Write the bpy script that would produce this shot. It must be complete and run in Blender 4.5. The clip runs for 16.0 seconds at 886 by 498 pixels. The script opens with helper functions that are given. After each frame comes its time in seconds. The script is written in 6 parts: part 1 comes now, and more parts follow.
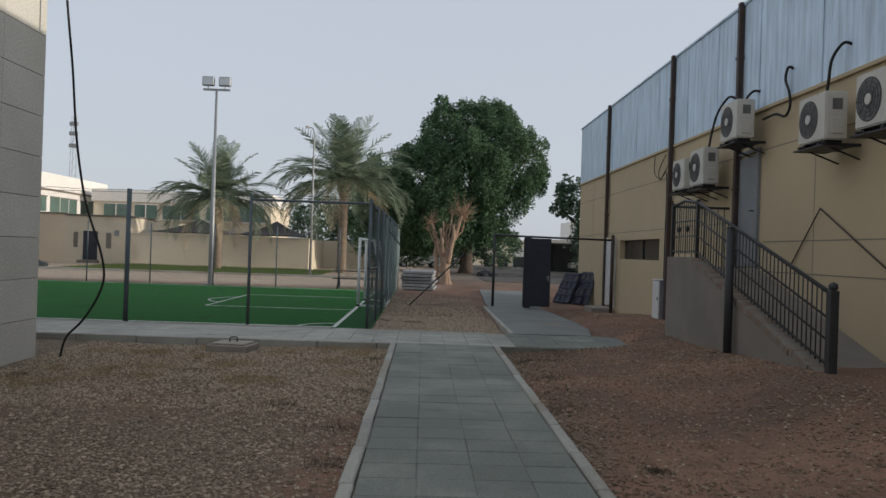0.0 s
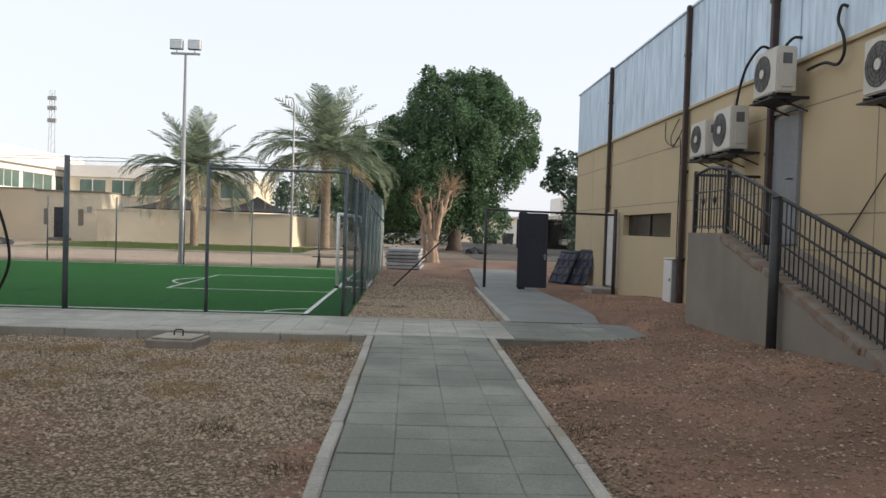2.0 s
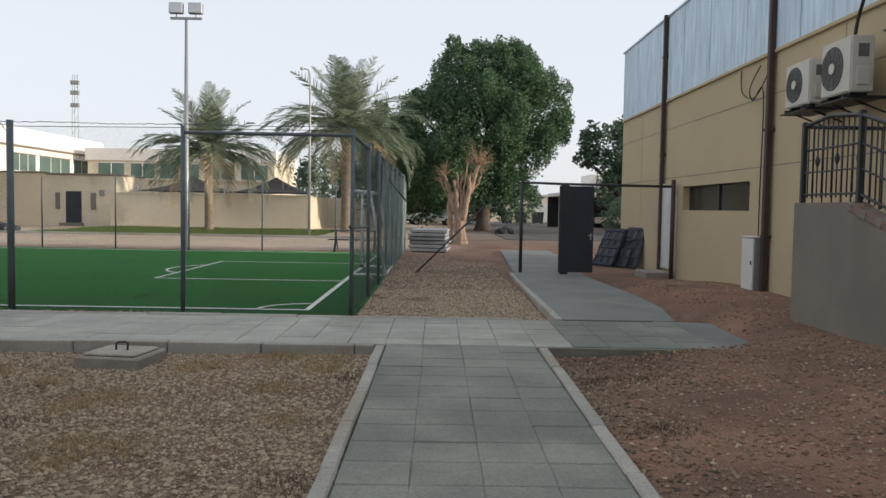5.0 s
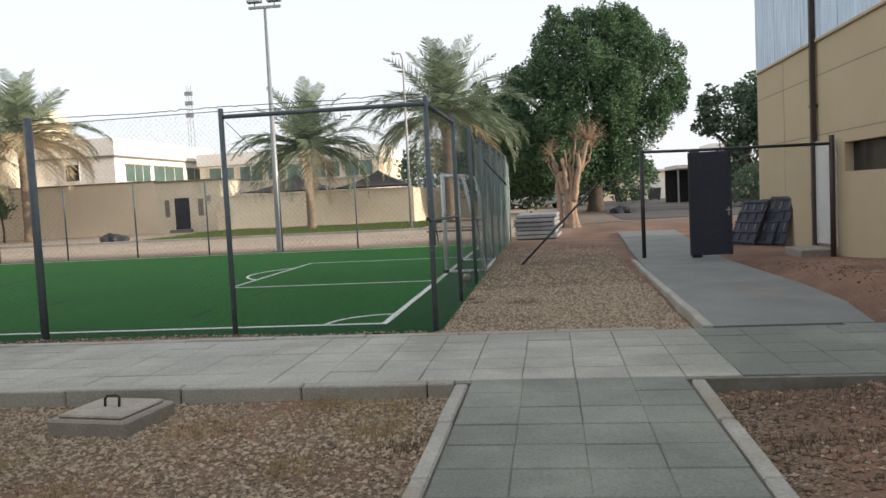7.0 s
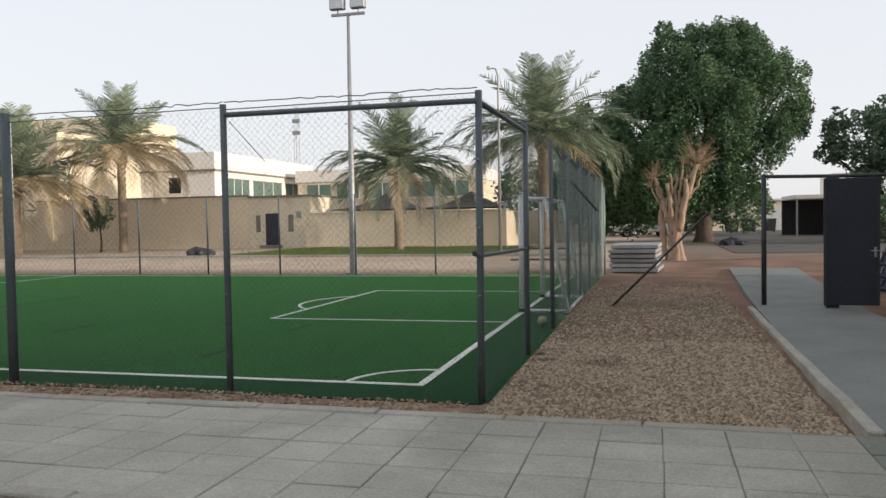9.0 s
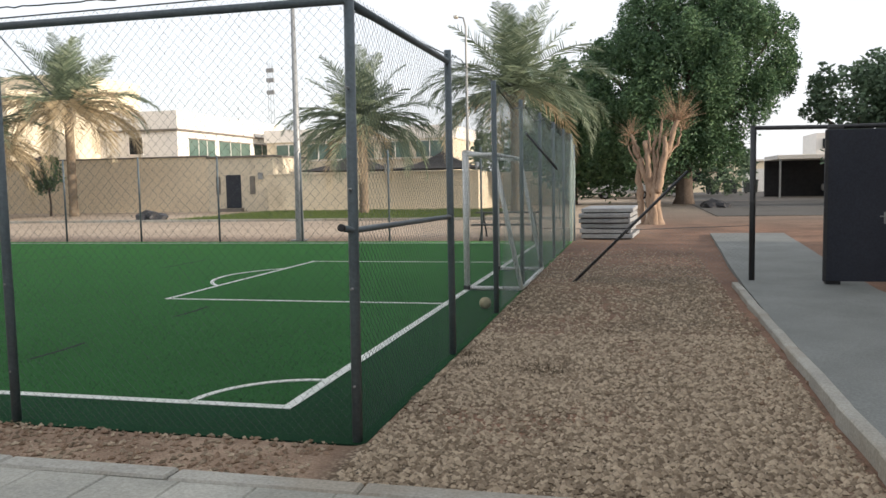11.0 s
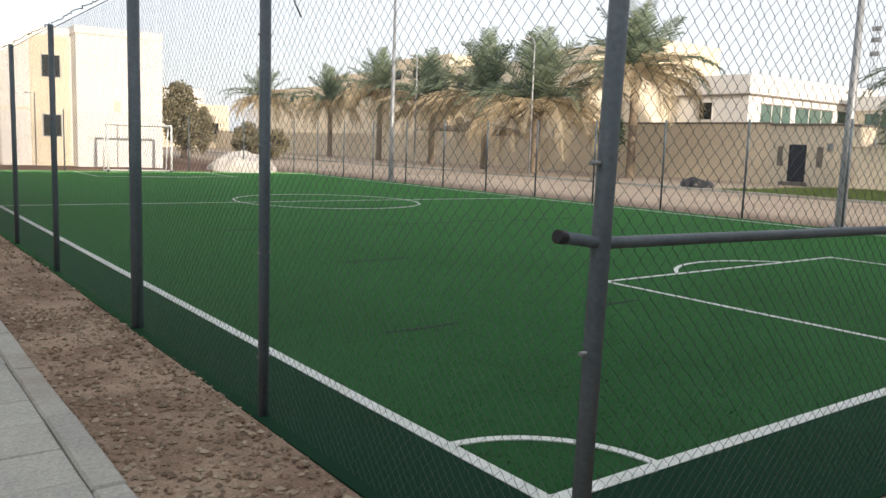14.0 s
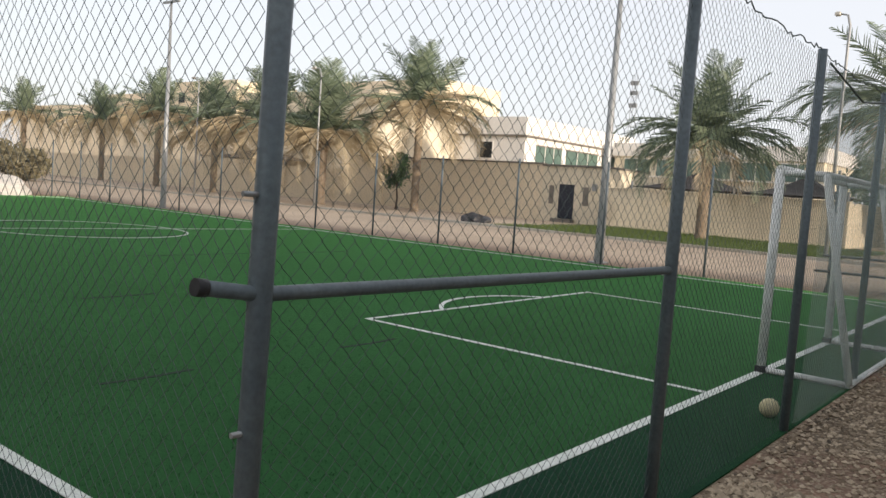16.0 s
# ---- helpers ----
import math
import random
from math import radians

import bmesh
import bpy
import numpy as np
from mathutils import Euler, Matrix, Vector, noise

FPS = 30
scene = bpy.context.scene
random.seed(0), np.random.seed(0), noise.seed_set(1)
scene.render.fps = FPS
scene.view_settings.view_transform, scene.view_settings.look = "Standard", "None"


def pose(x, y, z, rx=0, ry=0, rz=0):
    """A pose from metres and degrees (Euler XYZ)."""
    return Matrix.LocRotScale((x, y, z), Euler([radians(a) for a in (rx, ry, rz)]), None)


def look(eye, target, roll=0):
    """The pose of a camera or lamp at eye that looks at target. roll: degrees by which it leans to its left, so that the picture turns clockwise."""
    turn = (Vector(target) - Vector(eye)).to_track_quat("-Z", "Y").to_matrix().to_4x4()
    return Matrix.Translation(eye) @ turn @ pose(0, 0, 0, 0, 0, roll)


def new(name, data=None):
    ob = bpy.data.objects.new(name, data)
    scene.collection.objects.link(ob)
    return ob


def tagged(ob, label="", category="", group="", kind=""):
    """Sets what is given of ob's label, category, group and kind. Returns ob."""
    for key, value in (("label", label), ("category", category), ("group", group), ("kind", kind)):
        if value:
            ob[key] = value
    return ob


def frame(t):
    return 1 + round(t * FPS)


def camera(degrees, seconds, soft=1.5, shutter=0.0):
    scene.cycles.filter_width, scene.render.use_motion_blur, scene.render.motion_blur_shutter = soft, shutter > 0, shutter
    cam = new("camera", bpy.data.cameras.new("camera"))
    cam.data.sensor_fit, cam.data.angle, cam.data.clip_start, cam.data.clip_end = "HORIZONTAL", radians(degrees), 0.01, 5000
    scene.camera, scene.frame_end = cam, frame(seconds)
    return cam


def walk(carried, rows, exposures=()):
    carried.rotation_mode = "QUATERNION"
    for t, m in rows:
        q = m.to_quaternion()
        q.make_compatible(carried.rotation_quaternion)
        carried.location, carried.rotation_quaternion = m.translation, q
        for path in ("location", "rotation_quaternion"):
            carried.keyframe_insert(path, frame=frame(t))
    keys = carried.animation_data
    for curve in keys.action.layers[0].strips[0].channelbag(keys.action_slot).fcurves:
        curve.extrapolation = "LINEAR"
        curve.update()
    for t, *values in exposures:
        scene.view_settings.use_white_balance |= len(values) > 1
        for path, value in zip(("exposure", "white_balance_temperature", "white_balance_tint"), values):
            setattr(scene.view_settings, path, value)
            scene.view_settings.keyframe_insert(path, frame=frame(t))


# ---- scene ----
cam = camera(58.1, 16.0)
PATH = [
    (0, (1.137, -16.69, 1.731), (1.185, -14.691, 1.735), 1.9),
    (0.5, (1.121, -16.168, 1.738), (1.164, -14.168, 1.745), 1.9),
    (1, (1.157, -15.601, 1.709), (1.205, -13.601, 1.717), 1.9),
    (1.5, (1.167, -15.103, 1.692), (1.212, -13.103, 1.66), 1.7),
    (2, (1.215, -14.619, 1.71), (1.295, -12.621, 1.657), 1.8),
    (2.5, (1.26, -14.126, 1.725), (1.337, -12.128, 1.66), 1.4),
    (3, (1.261, -13.637, 1.722), (1.327, -11.639, 1.657), 1.3),
    (3.5, (1.271, -13.264, 1.652), (1.333, -11.266, 1.592), 1.4),
    (6, (1.272, -10.442, 1.61), (1.129, -8.451, 1.48), -0.4),
    (6.5, (1.302, -9.794, 1.588), (1.052, -7.814, 1.46), -1.2),
    (7, (1.392, -9.241, 1.583), (1.122, -7.263, 1.45), -2.9),
    (7.5, (1.426, -8.623, 1.583), (0.92, -6.691, 1.485), -1.7),
    (8, (1.473, -8.045, 1.61), (0.957, -6.115, 1.523), -1.4),
    (8.5, (1.488, -7.445, 1.605), (0.968, -5.515, 1.527), -1.6),
    (9, (1.493, -6.865, 1.613), (0.98, -4.934, 1.543), -1.0),
    (9.5, (1.538, -6.284, 1.596), (1.071, -4.34, 1.523), -0.8),
    (12, (1.692, -3.441, 1.577), (1.204, -1.514, 1.359), -1.2),
    (12.5, (1.682, -2.944, 1.617), (0.893, -1.122, 1.37), 1.0),
    (13, (1.684, -2.496, 1.617), (0.351, -1.028, 1.357), 0.3),
    (13.5, (1.675, -2.12, 1.599), (0.311, -0.679, 1.347), 1.5),
    (14, (1.702, -1.856, 1.588), (0.111, -0.671, 1.33), 2.0),
    (14.5, (1.687, -1.634, 1.59), (-0.063, -0.699, 1.344), 2.6),
    (15, (1.563, -1.433, 1.584), (-0.213, -0.535, 1.386), 2.1),
    (15.5, (1.556, -1.325, 1.6), (-0.112, -0.234, 1.433), 2.6),
    (16, (1.585, -1.242, 1.598), (0.344, 0.319, 1.445), 4.0),
]
EXPOSURES = [(0, -0.16, 6150, 9), (1.0, -0.08, 6200, 9), (1.5, 0.46, 6350, 10), (2.0, 0.55, 6450, 10), (2.5, 0.52, 6450, 10), (3.0, 0.2, 6450, 10), (3.5, -0.15, 6300, 9), (6.0, 0.66, 6500, 10), (7.0, 0.62, 6550, 10), (8.0, 0.42, 6600, 11), (9.0, 0.4, 6650, 11), (9.5, 0.45, 6650, 11), (12.0, 1.05, 6550, 10), (12.5, 1.22, 6550, 10), (13.0, 0.85, 6550, 10), (14.0, 0.62, 6550, 11), (15.0, 0.45, 6600, 11), (16.0, 0.5, 6650, 11)]
walk(cam, [(t, look(eye, target, roll)) for t, eye, target, roll in PATH], EXPOSURES)

# ---- world, sun ----
SUN_AZ, SUN_EL = 97.0, 9.0          # degrees from +y towards +x, degrees up
world = bpy.data.worlds.new("world")
scene.world = world
world.use_nodes = True
wn, wl = world.node_tree.nodes, world.node_tree.links
bg = wn["Background"]
sky = wn.new("ShaderNodeTexSky")
sky.sky_type = 'NISHITA'
sky.sun_disc = False
sky.sun_elevation = radians(SUN_EL)
sky.sun_rotation = radians(SUN_AZ)
sky.air_density, sky.dust_density, sky.ozone_density = 1.0, 2.0, 1.5
haze = wn.new("ShaderNodeMixRGB")
haze.inputs[0].default_value = 0.72
haze.inputs[2].default_value = (7.4, 7.6, 8.1, 1)
wl.new(sky.outputs[0], haze.inputs[1])
wl.new(haze.outputs[0], bg.inputs[0])
bg.inputs[1].default_value = 0.108
sd = bpy.data.lights.new("sun", 'SUN')
sd.energy, sd.angle, sd.color = 3.4, radians(0.6), (1.0, 0.87, 0.73)
sun = new("sun", sd)
sa, se = radians(SUN_AZ), radians(SUN_EL)
sun.matrix_world = look((0, 0, 0), (-math.sin(sa) * math.cos(se), -math.cos(sa) * math.cos(se), -math.sin(se)))
sun.location = (60, 0, 30)


# ---- materials ----
def mat(name, c1, c2=None, rough=0.8, metal=0.0, scale=4.0, fine=60.0, bump=0.15, dist=0.01, c3=None, patch=0.5, stretch=None, obvar=0.0, spec=0.3, place=False):
    """Two colours mixed by coarse noise, c3 by sparse patches, darkened a little by fine grain, with a fine bump."""
    m = bpy.data.materials.new(name)
    m.use_nodes = True
    n, l = m.node_tree.nodes, m.node_tree.links
    b = n["Principled BSDF"]
    b.inputs["Roughness"].default_value, b.inputs["Metallic"].default_value = rough, metal
    b.inputs["Specular IOR Level"].default_value = spec
    tc = n.new("ShaderNodeTexCoord")
    src = n.new("ShaderNodeNewGeometry").outputs["Position"] if place else tc.outputs["Object"]
    if stretch:
        mp = n.new("ShaderNodeMapping")
        mp.inputs["Scale"].default_value = stretch
        l.new(src, mp.inputs[0])
        src = mp.outputs[0]
    c2 = c2 or tuple(v * 0.8 for v in c1)

    def noise_of(s, detail=4.0, r=0.6):
        t = n.new("ShaderNodeTexNoise")
        t.inputs["Scale"].default_value, t.inputs["Detail"].default_value, t.inputs["Roughness"].default_value = s, detail, r
        l.new(src, t.inputs["Vector"])
        return t

    def mix(f, a, bb, kind='MIX'):
        x = n.new("ShaderNodeMixRGB")
        x.blend_type = kind
        for sock, v in ((0, f), (1, a), (2, bb)):
            if isinstance(v, bpy.types.NodeSocket):
                l.new(v, x.inputs[sock])
            else:
                x.inputs[sock].default_value = v if sock == 0 else (*v[:3], 1)
        return x.outputs[0]

    def ramp(s, a, bb):
        r = n.new("ShaderNodeMapRange")
        r.inputs["From Min"].default_value, r.inputs["From Max"].default_value = a, bb
        l.new(s, r.inputs["Value"])
        return r.outputs[0]

    big = noise_of(scale)
    col = mix(ramp(big.outputs["Fac"], 0.35, 0.65), c1, c2)
    if c3:
        p = noise_of(scale * 0.37, 5.0)
        col = mix(ramp(p.outputs["Fac"], 0.75 - 0.35 * patch, 0.85 - 0.35 * patch), col, c3)
    g = noise_of(fine, 3.0)
    dark = mix(ramp(g.outputs["Fac"], 0.25, 0.75), (0.72, 0.72, 0.72), (1.15, 1.15, 1.15))
    col = mix(1.0, col, dark, 'MULTIPLY')
    if obvar:
        oi = n.new("ShaderNodeObjectInfo")
        v = n.new("ShaderNodeMapRange")
        v.inputs["To Min"].default_value, v.inputs["To Max"].default_value = 1 - obvar, 1 + obvar
        l.new(oi.outputs["Random"], v.inputs["Value"])
        col = mix(1.0, col, v.outputs[0], 'MULTIPLY')
    l.new(col, b.inputs["Base Color"])
    if bump:
        bp = n.new("ShaderNodeBump")
        bp.inputs["Strength"].default_value, bp.inputs["Distance"].default_value = bump, dist
        l.new(g.outputs["Fac"], bp.inputs["Height"])
        l.new(bp.outputs[0], b.inputs["Normal"])
    return m


def leafy(name, c1, c2, rough=0.55):
    """Leaves: a colour for each blade, with light coming through."""
    m = bpy.data.materials.new(name)
    m.use_nodes = True
    n, l = m.node_tree.nodes, m.node_tree.links
    b = n["Principled BSDF"]
    b.inputs["Roughness"].default_value = rough
    b.inputs["Specular IOR Level"].default_value = 0.3
    geo = n.new("ShaderNodeNewGeometry")
    x = n.new("ShaderNodeMixRGB")
    x.inputs[1].default_value, x.inputs[2].default_value = (*c1, 1), (*c2, 1)
    l.new(geo.outputs["Random Per Island"], x.inputs[0])
    l.new(x.outputs[0], b.inputs["Base Color"])
    tr = n.new("ShaderNodeBsdfTranslucent")
    l.new(x.outputs[0], tr.inputs[0])
    ms = n.new("ShaderNodeMixShader")
    ms.inputs[0].default_value = 0.25
    l.new(b.outputs[0], ms.inputs[1])
    l.new(tr.outputs[0], ms.inputs[2])
    l.new(ms.outputs[0], n["Material Output"].inputs[0])
    return m


def veil(name, color, cover):
    """Woven net: part cloth, part holes, by a fine weave."""
    m = bpy.data.materials.new(name)
    m.use_nodes = True
    n, l = m.node_tree.nodes, m.node_tree.links
    b = n["Principled BSDF"]
    b.inputs["Roughness"].default_value = 0.9
    tc = n.new("ShaderNodeTexCoord")
    t = n.new("ShaderNodeTexNoise")
    t.inputs["Scale"].default_value = 3.0
    l.new(tc.outputs["Object"], t.inputs["Vector"])
    mr = n.new("ShaderNodeMapRange")
    mr.inputs["To Min"].default_value, mr.inputs["To Max"].default_value = cover - 0.15, cover + 0.15
    l.new(t.outputs["Fac"], mr.inputs["Value"])
    b.inputs["Base Color"].default_value = (*color, 1)
    tp = n.new("ShaderNodeBsdfTransparent")
    ms = n.new("ShaderNodeMixShader")
    l.new(mr.outputs[0], ms.inputs[0])
    l.new(tp.outputs[0], ms.inputs[1])
    l.new(b.outputs[0], ms.inputs[2])
    l.new(ms.outputs[0], n["Material Output"].inputs[0])
    return m


M_SOIL = None
M_PAVER = mat("paver", (0.265, 0.28, 0.24), (0.185, 0.20, 0.175), rough=0.85, scale=1.1, fine=60, bump=0.3, c3=(0.175, 0.19, 0.165), patch=0.75, obvar=0.05, place=True)
M_PAVER_PALE = mat("pale_paver", (0.43, 0.425, 0.372), (0.345, 0.345, 0.305), rough=0.85, scale=1.3, fine=60, bump=0.3, c3=(0.30, 0.30, 0.26), patch=0.75, obvar=0.05, place=True)
M_KERB = mat("kerb_concrete", (0.40, 0.39, 0.345), (0.32, 0.315, 0.28), rough=0.9, scale=1.7, fine=55, bump=0.4, c3=(0.31, 0.285, 0.235), patch=0.7, obvar=0.08, place=True)
M_SLAB = mat("path_concrete", (0.22, 0.232, 0.22), (0.17, 0.18, 0.17), rough=0.9, scale=0.8, fine=60, bump=0.25, c3=(0.27, 0.225, 0.17), patch=0.4)
M_JOINT = mat("joint_sand", (0.25, 0.245, 0.21), (0.16, 0.155, 0.13), fine=120)
M_LINE = mat("line_paint", (0.72, 0.74, 0.70), (0.60, 0.64, 0.58), rough=0.8, scale=5, fine=80, bump=0.5)
M_POST = mat("green_black_paint", (0.085, 0.112, 0.128), (0.115, 0.146, 0.16), rough=0.5, scale=6, fine=50, bump=0.1, c3=(0.10, 0.085, 0.07), patch=0.15, spec=0.5)
M_WIRE = mat("plastic_coated_wire", (0.07, 0.092, 0.086), (0.10, 0.122, 0.115), rough=0.6, bump=0)
M_WIRE_FAR = mat("galvanised_wire", (0.16, 0.165, 0.165), (0.2, 0.2, 0.2), rough=0.5, bump=0)
M_NET = veil("shade_net", (0.30, 0.39, 0.36), 0.34)
M_GOAL = mat("white_enamel", (0.84, 0.85, 0.83), (0.77, 0.78, 0.75), rough=0.4, scale=5, fine=30, bump=0.05, c3=(0.4, 0.36, 0.3), patch=0.1)
M_CREAM = mat("cream_plaster", (0.54, 0.44, 0.285), (0.49, 0.40, 0.26), rough=0.9, scale=0.5, fine=170, bump=0.12, c3=(0.42, 0.34, 0.225), patch=0.35)
M_CREAM2 = mat("pale_plaster", (0.78, 0.69, 0.53), (0.72, 0.635, 0.485), rough=0.9, scale=0.5, fine=30, bump=0.12, c3=(0.50, 0.43, 0.32), patch=0.3)
M_TAN = mat("tan_wall_plaster", (0.82, 0.70, 0.52), (0.76, 0.65, 0.48), rough=0.9, scale=0.4, fine=20, bump=0.1, c3=(0.46, 0.37, 0.26), patch=0.35)
M_WHITE = mat("white_plaster", (0.82, 0.79, 0.74), (0.78, 0.75, 0.70), rough=0.9, scale=0.5, fine=25, bump=0.08)
M_STONE = mat("stone_panel", (0.62, 0.59, 0.52), (0.56, 0.535, 0.46), rough=0.7, scale=1.2, fine=35, bump=0.06, obvar=0.05)
M_STAIR = mat("grey_render", (0.25, 0.225, 0.19), (0.205, 0.185, 0.16), rough=0.95, scale=1.0, fine=140, bump=0.3, c3=(0.21, 0.19, 0.165), patch=0.4)
M_METAL = mat("blue_grey_sheet_metal", (0.60, 0.72, 0.84), (0.57, 0.69, 0.81), rough=0.45, metal=0.1, scale=0.5, fine=6, bump=0.01, stretch=(1, 1, 0.15), c3=(0.63, 0.73, 0.83), patch=0.3)
M_PIPE = mat("brown_paint", (0.075, 0.050, 0.042), (0.055, 0.038, 0.034), rough=0.55, scale=3, fine=40, bump=0.1, c3=(0.13, 0.08, 0.06), patch=0.25)
M_AC = mat("off_white_enamel", (0.62, 0.60, 0.54), (0.56, 0.54, 0.48), rough=0.5, scale=3, fine=240, bump=0.02, c3=(0.45, 0.41, 0.34), patch=0.2)
M_DARK = mat("dark_plastic", (0.025, 0.025, 0.028), (0.035, 0.035, 0.038), rough=0.5, fine=60, bump=0.1)
M_GRILLE = mat("grey_grille", (0.16, 0.155, 0.15), (0.12, 0.12, 0.115), rough=0.5, bump=0)
M_IRON = mat("black_iron", (0.024, 0.026, 0.029), (0.036, 0.037, 0.039), rough=0.5, scale=8, fine=60, bump=0.15, spec=0.45)
M_GATE = mat("black_sheet_steel", (0.024, 0.029, 0.042), (0.034, 0.039, 0.054), rough=0.55, scale=1.0, fine=40, bump=0.06)
M_DOOR = mat("grey_steel_door", (0.25, 0.26, 0.27), (0.21, 0.22, 0.23), rough=0.5, scale=1.5, fine=40, bump=0.05)
M_WDOOR = mat("white_steel_door", (0.70, 0.70, 0.68), (0.63, 0.63, 0.60), rough=0.5, scale=1.5, fine=40, bump=0.05)
M_GLASS = mat("dark_window_glass", (0.014, 0.017, 0.020), (0.02, 0.023, 0.026), rough=0.25, scale=1.0, bump=0, spec=0.25)
M_GREENGLASS = mat("green_window_glass", (0.13, 0.20, 0.17), (0.10, 0.16, 0.14), rough=0.15, scale=0.6, bump=0, spec=0.6)
M_PALLET = mat("blue_black_plastic", (0.020, 0.024, 0.045), (0.03, 0.033, 0.055), rough=0.55, scale=4, fine=50, bump=0.1, c3=(0.10, 0.10, 0.12), patch=0.2)
M_FOAM = mat("grey_panel_board", (0.33, 0.34, 0.35), (0.26, 0.27, 0.28), rough=0.9, scale=3, fine=50, bump=0.3, obvar=0.1)
M_GALV = mat("galvanised_steel", (0.36, 0.37, 0.37), (0.30, 0.31, 0.31), rough=0.5, metal=0.5, scale=3, fine=40, bump=0.05)
M_LENS = mat("floodlight_glass", (0.60, 0.64, 0.68), (0.52, 0.56, 0.60), rough=0.15, scale=4, bump=0, spec=0.6)
M_CABLE = mat("black_rubber", (0.014, 0.014, 0.015), (0.02, 0.02, 0.02), rough=0.6, bump=0)
M_BARK = mat("palm_bark", (0.30, 0.24, 0.175), (0.20, 0.155, 0.11), rough=0.95, scale=5, fine=30, bump=0.8, dist=0.03)
M_BARK2 = mat("tree_bark", (0.13, 0.10, 0.08), (0.09, 0.07, 0.055), rough=0.95, scale=4, fine=30, bump=0.8, dist=0.03)
M_STUMP = mat("pale_peeled_bark", (0.39, 0.285, 0.205), (0.28, 0.20, 0.145), rough=0.9, scale=3, fine=25, bump=0.7, dist=0.02, stretch=(1, 1, 0.4), c3=(0.25, 0.17, 0.12), patch=0.3)
M_TWIG = mat("dry_twig", (0.42, 0.30, 0.20), (0.34, 0.24, 0.16), rough=0.9, bump=0)
M_LEAF = leafy("tree_leaf", (0.055, 0.105, 0.062), (0.145, 0.245, 0.115))
M_LEAF_FAR = leafy("far_tree_leaf", (0.075, 0.12, 0.078), (0.15, 0.22, 0.13))
M_PALM = leafy("palm_leaflet", (0.12, 0.165, 0.11), (0.26, 0.31, 0.21))
M_PALM_DRY = leafy("dry_palm_leaflet", (0.40, 0.33, 0.22), (0.56, 0.47, 0.32))
M_GRASS = leafy("grass_blade", (0.07, 0.12, 0.03), (0.13, 0.17, 0.05))
M_STRAW = leafy("dry_grass_blade", (0.30, 0.22, 0.11), (0.42, 0.32, 0.18))
M_WEED = leafy("dark_dry_weed", (0.085, 0.07, 0.052), (0.19, 0.145, 0.10))
M_BRICKEDGE = mat("broken_brick_edge", (0.25, 0.185, 0.145), (0.21, 0.165, 0.13), rough=0.95, scale=9, fine=60, bump=0.8, dist=0.02)
M_LIDC = mat("manhole_concrete", (0.33, 0.30, 0.255), (0.27, 0.245, 0.21), rough=0.95, scale=3, fine=50, bump=0.4)
M_SHADE = mat("dark_awning_cloth", (0.05, 0.045, 0.045), (0.075, 0.065, 0.06), rough=0.9, scale=1.0, fine=30, bump=0.1)
M_CARW = mat("white_car_paint", (0.62, 0.62, 0.60), (0.55, 0.55, 0.53), rough=0.35, scale=1.5, bump=0)
M_TYRE = mat("tyre_rubber", (0.02, 0.02, 0.02), (0.03, 0.03, 0.03), rough=0.85, bump=0.1)
M_BALL = mat("scuffed_ball_leather", (0.58, 0.52, 0.30), (0.42, 0.38, 0.25), rough=0.7, scale=9, fine=40, bump=0.1)
M_RUBBLE = mat("white_rubble", (0.68, 0.64, 0.58), (0.55, 0.51, 0.46), rough=0.95, scale=2, fine=20, bump=0.5)
M_WATERTANK = mat("white_tank", (0.62, 0.62, 0.60), (0.56, 0.56, 0.54), rough=0.5, bump=0)
M_BIN = mat("dark_green_bin", (0.03, 0.04, 0.04), (0.045, 0.05, 0.05), rough=0.6, bump=0)
M_STONE_BIT = mat("gravel_stone", (0.36, 0.29, 0.22), (0.24, 0.195, 0.15), rough=0.95, scale=14, fine=60, bump=0.3)


# ---- mesh helpers ----
def bm_box(bm, x0, y0, z0, x1, y1, z1, m=None):
    vs = [bm.verts.new((x, y, z)) for z in (z0, z1) for y in (y0, y1) for x in (x0, x1)]
    if m is not None:
        for v in vs:
            v.co = m @ v.co
    for f in ((0, 2, 3, 1), (4, 5, 7, 6), (0, 1, 5, 4), (2, 6, 7, 3), (0, 4, 6, 2), (1, 3, 7, 5)):
        bm.faces.new([vs[i] for i in f])
    return bm


def box(x0, y0, z0, x1, y1, z1, bevel=0.0, m=None, seg=1):
    bm = bm_box(bmesh.new(), min(x0, x1), min(y0, y1), min(z0, z1), max(x0, x1), max(y0, y1), max(z0, z1))
    if bevel:
        bmesh.ops.bevel(bm, geom=bm.edges[:], offset=bevel, segments=seg, affect='EDGES')
    if m is not None:
        bmesh.ops.transform(bm, matrix=m, verts=bm.verts)
    return bm


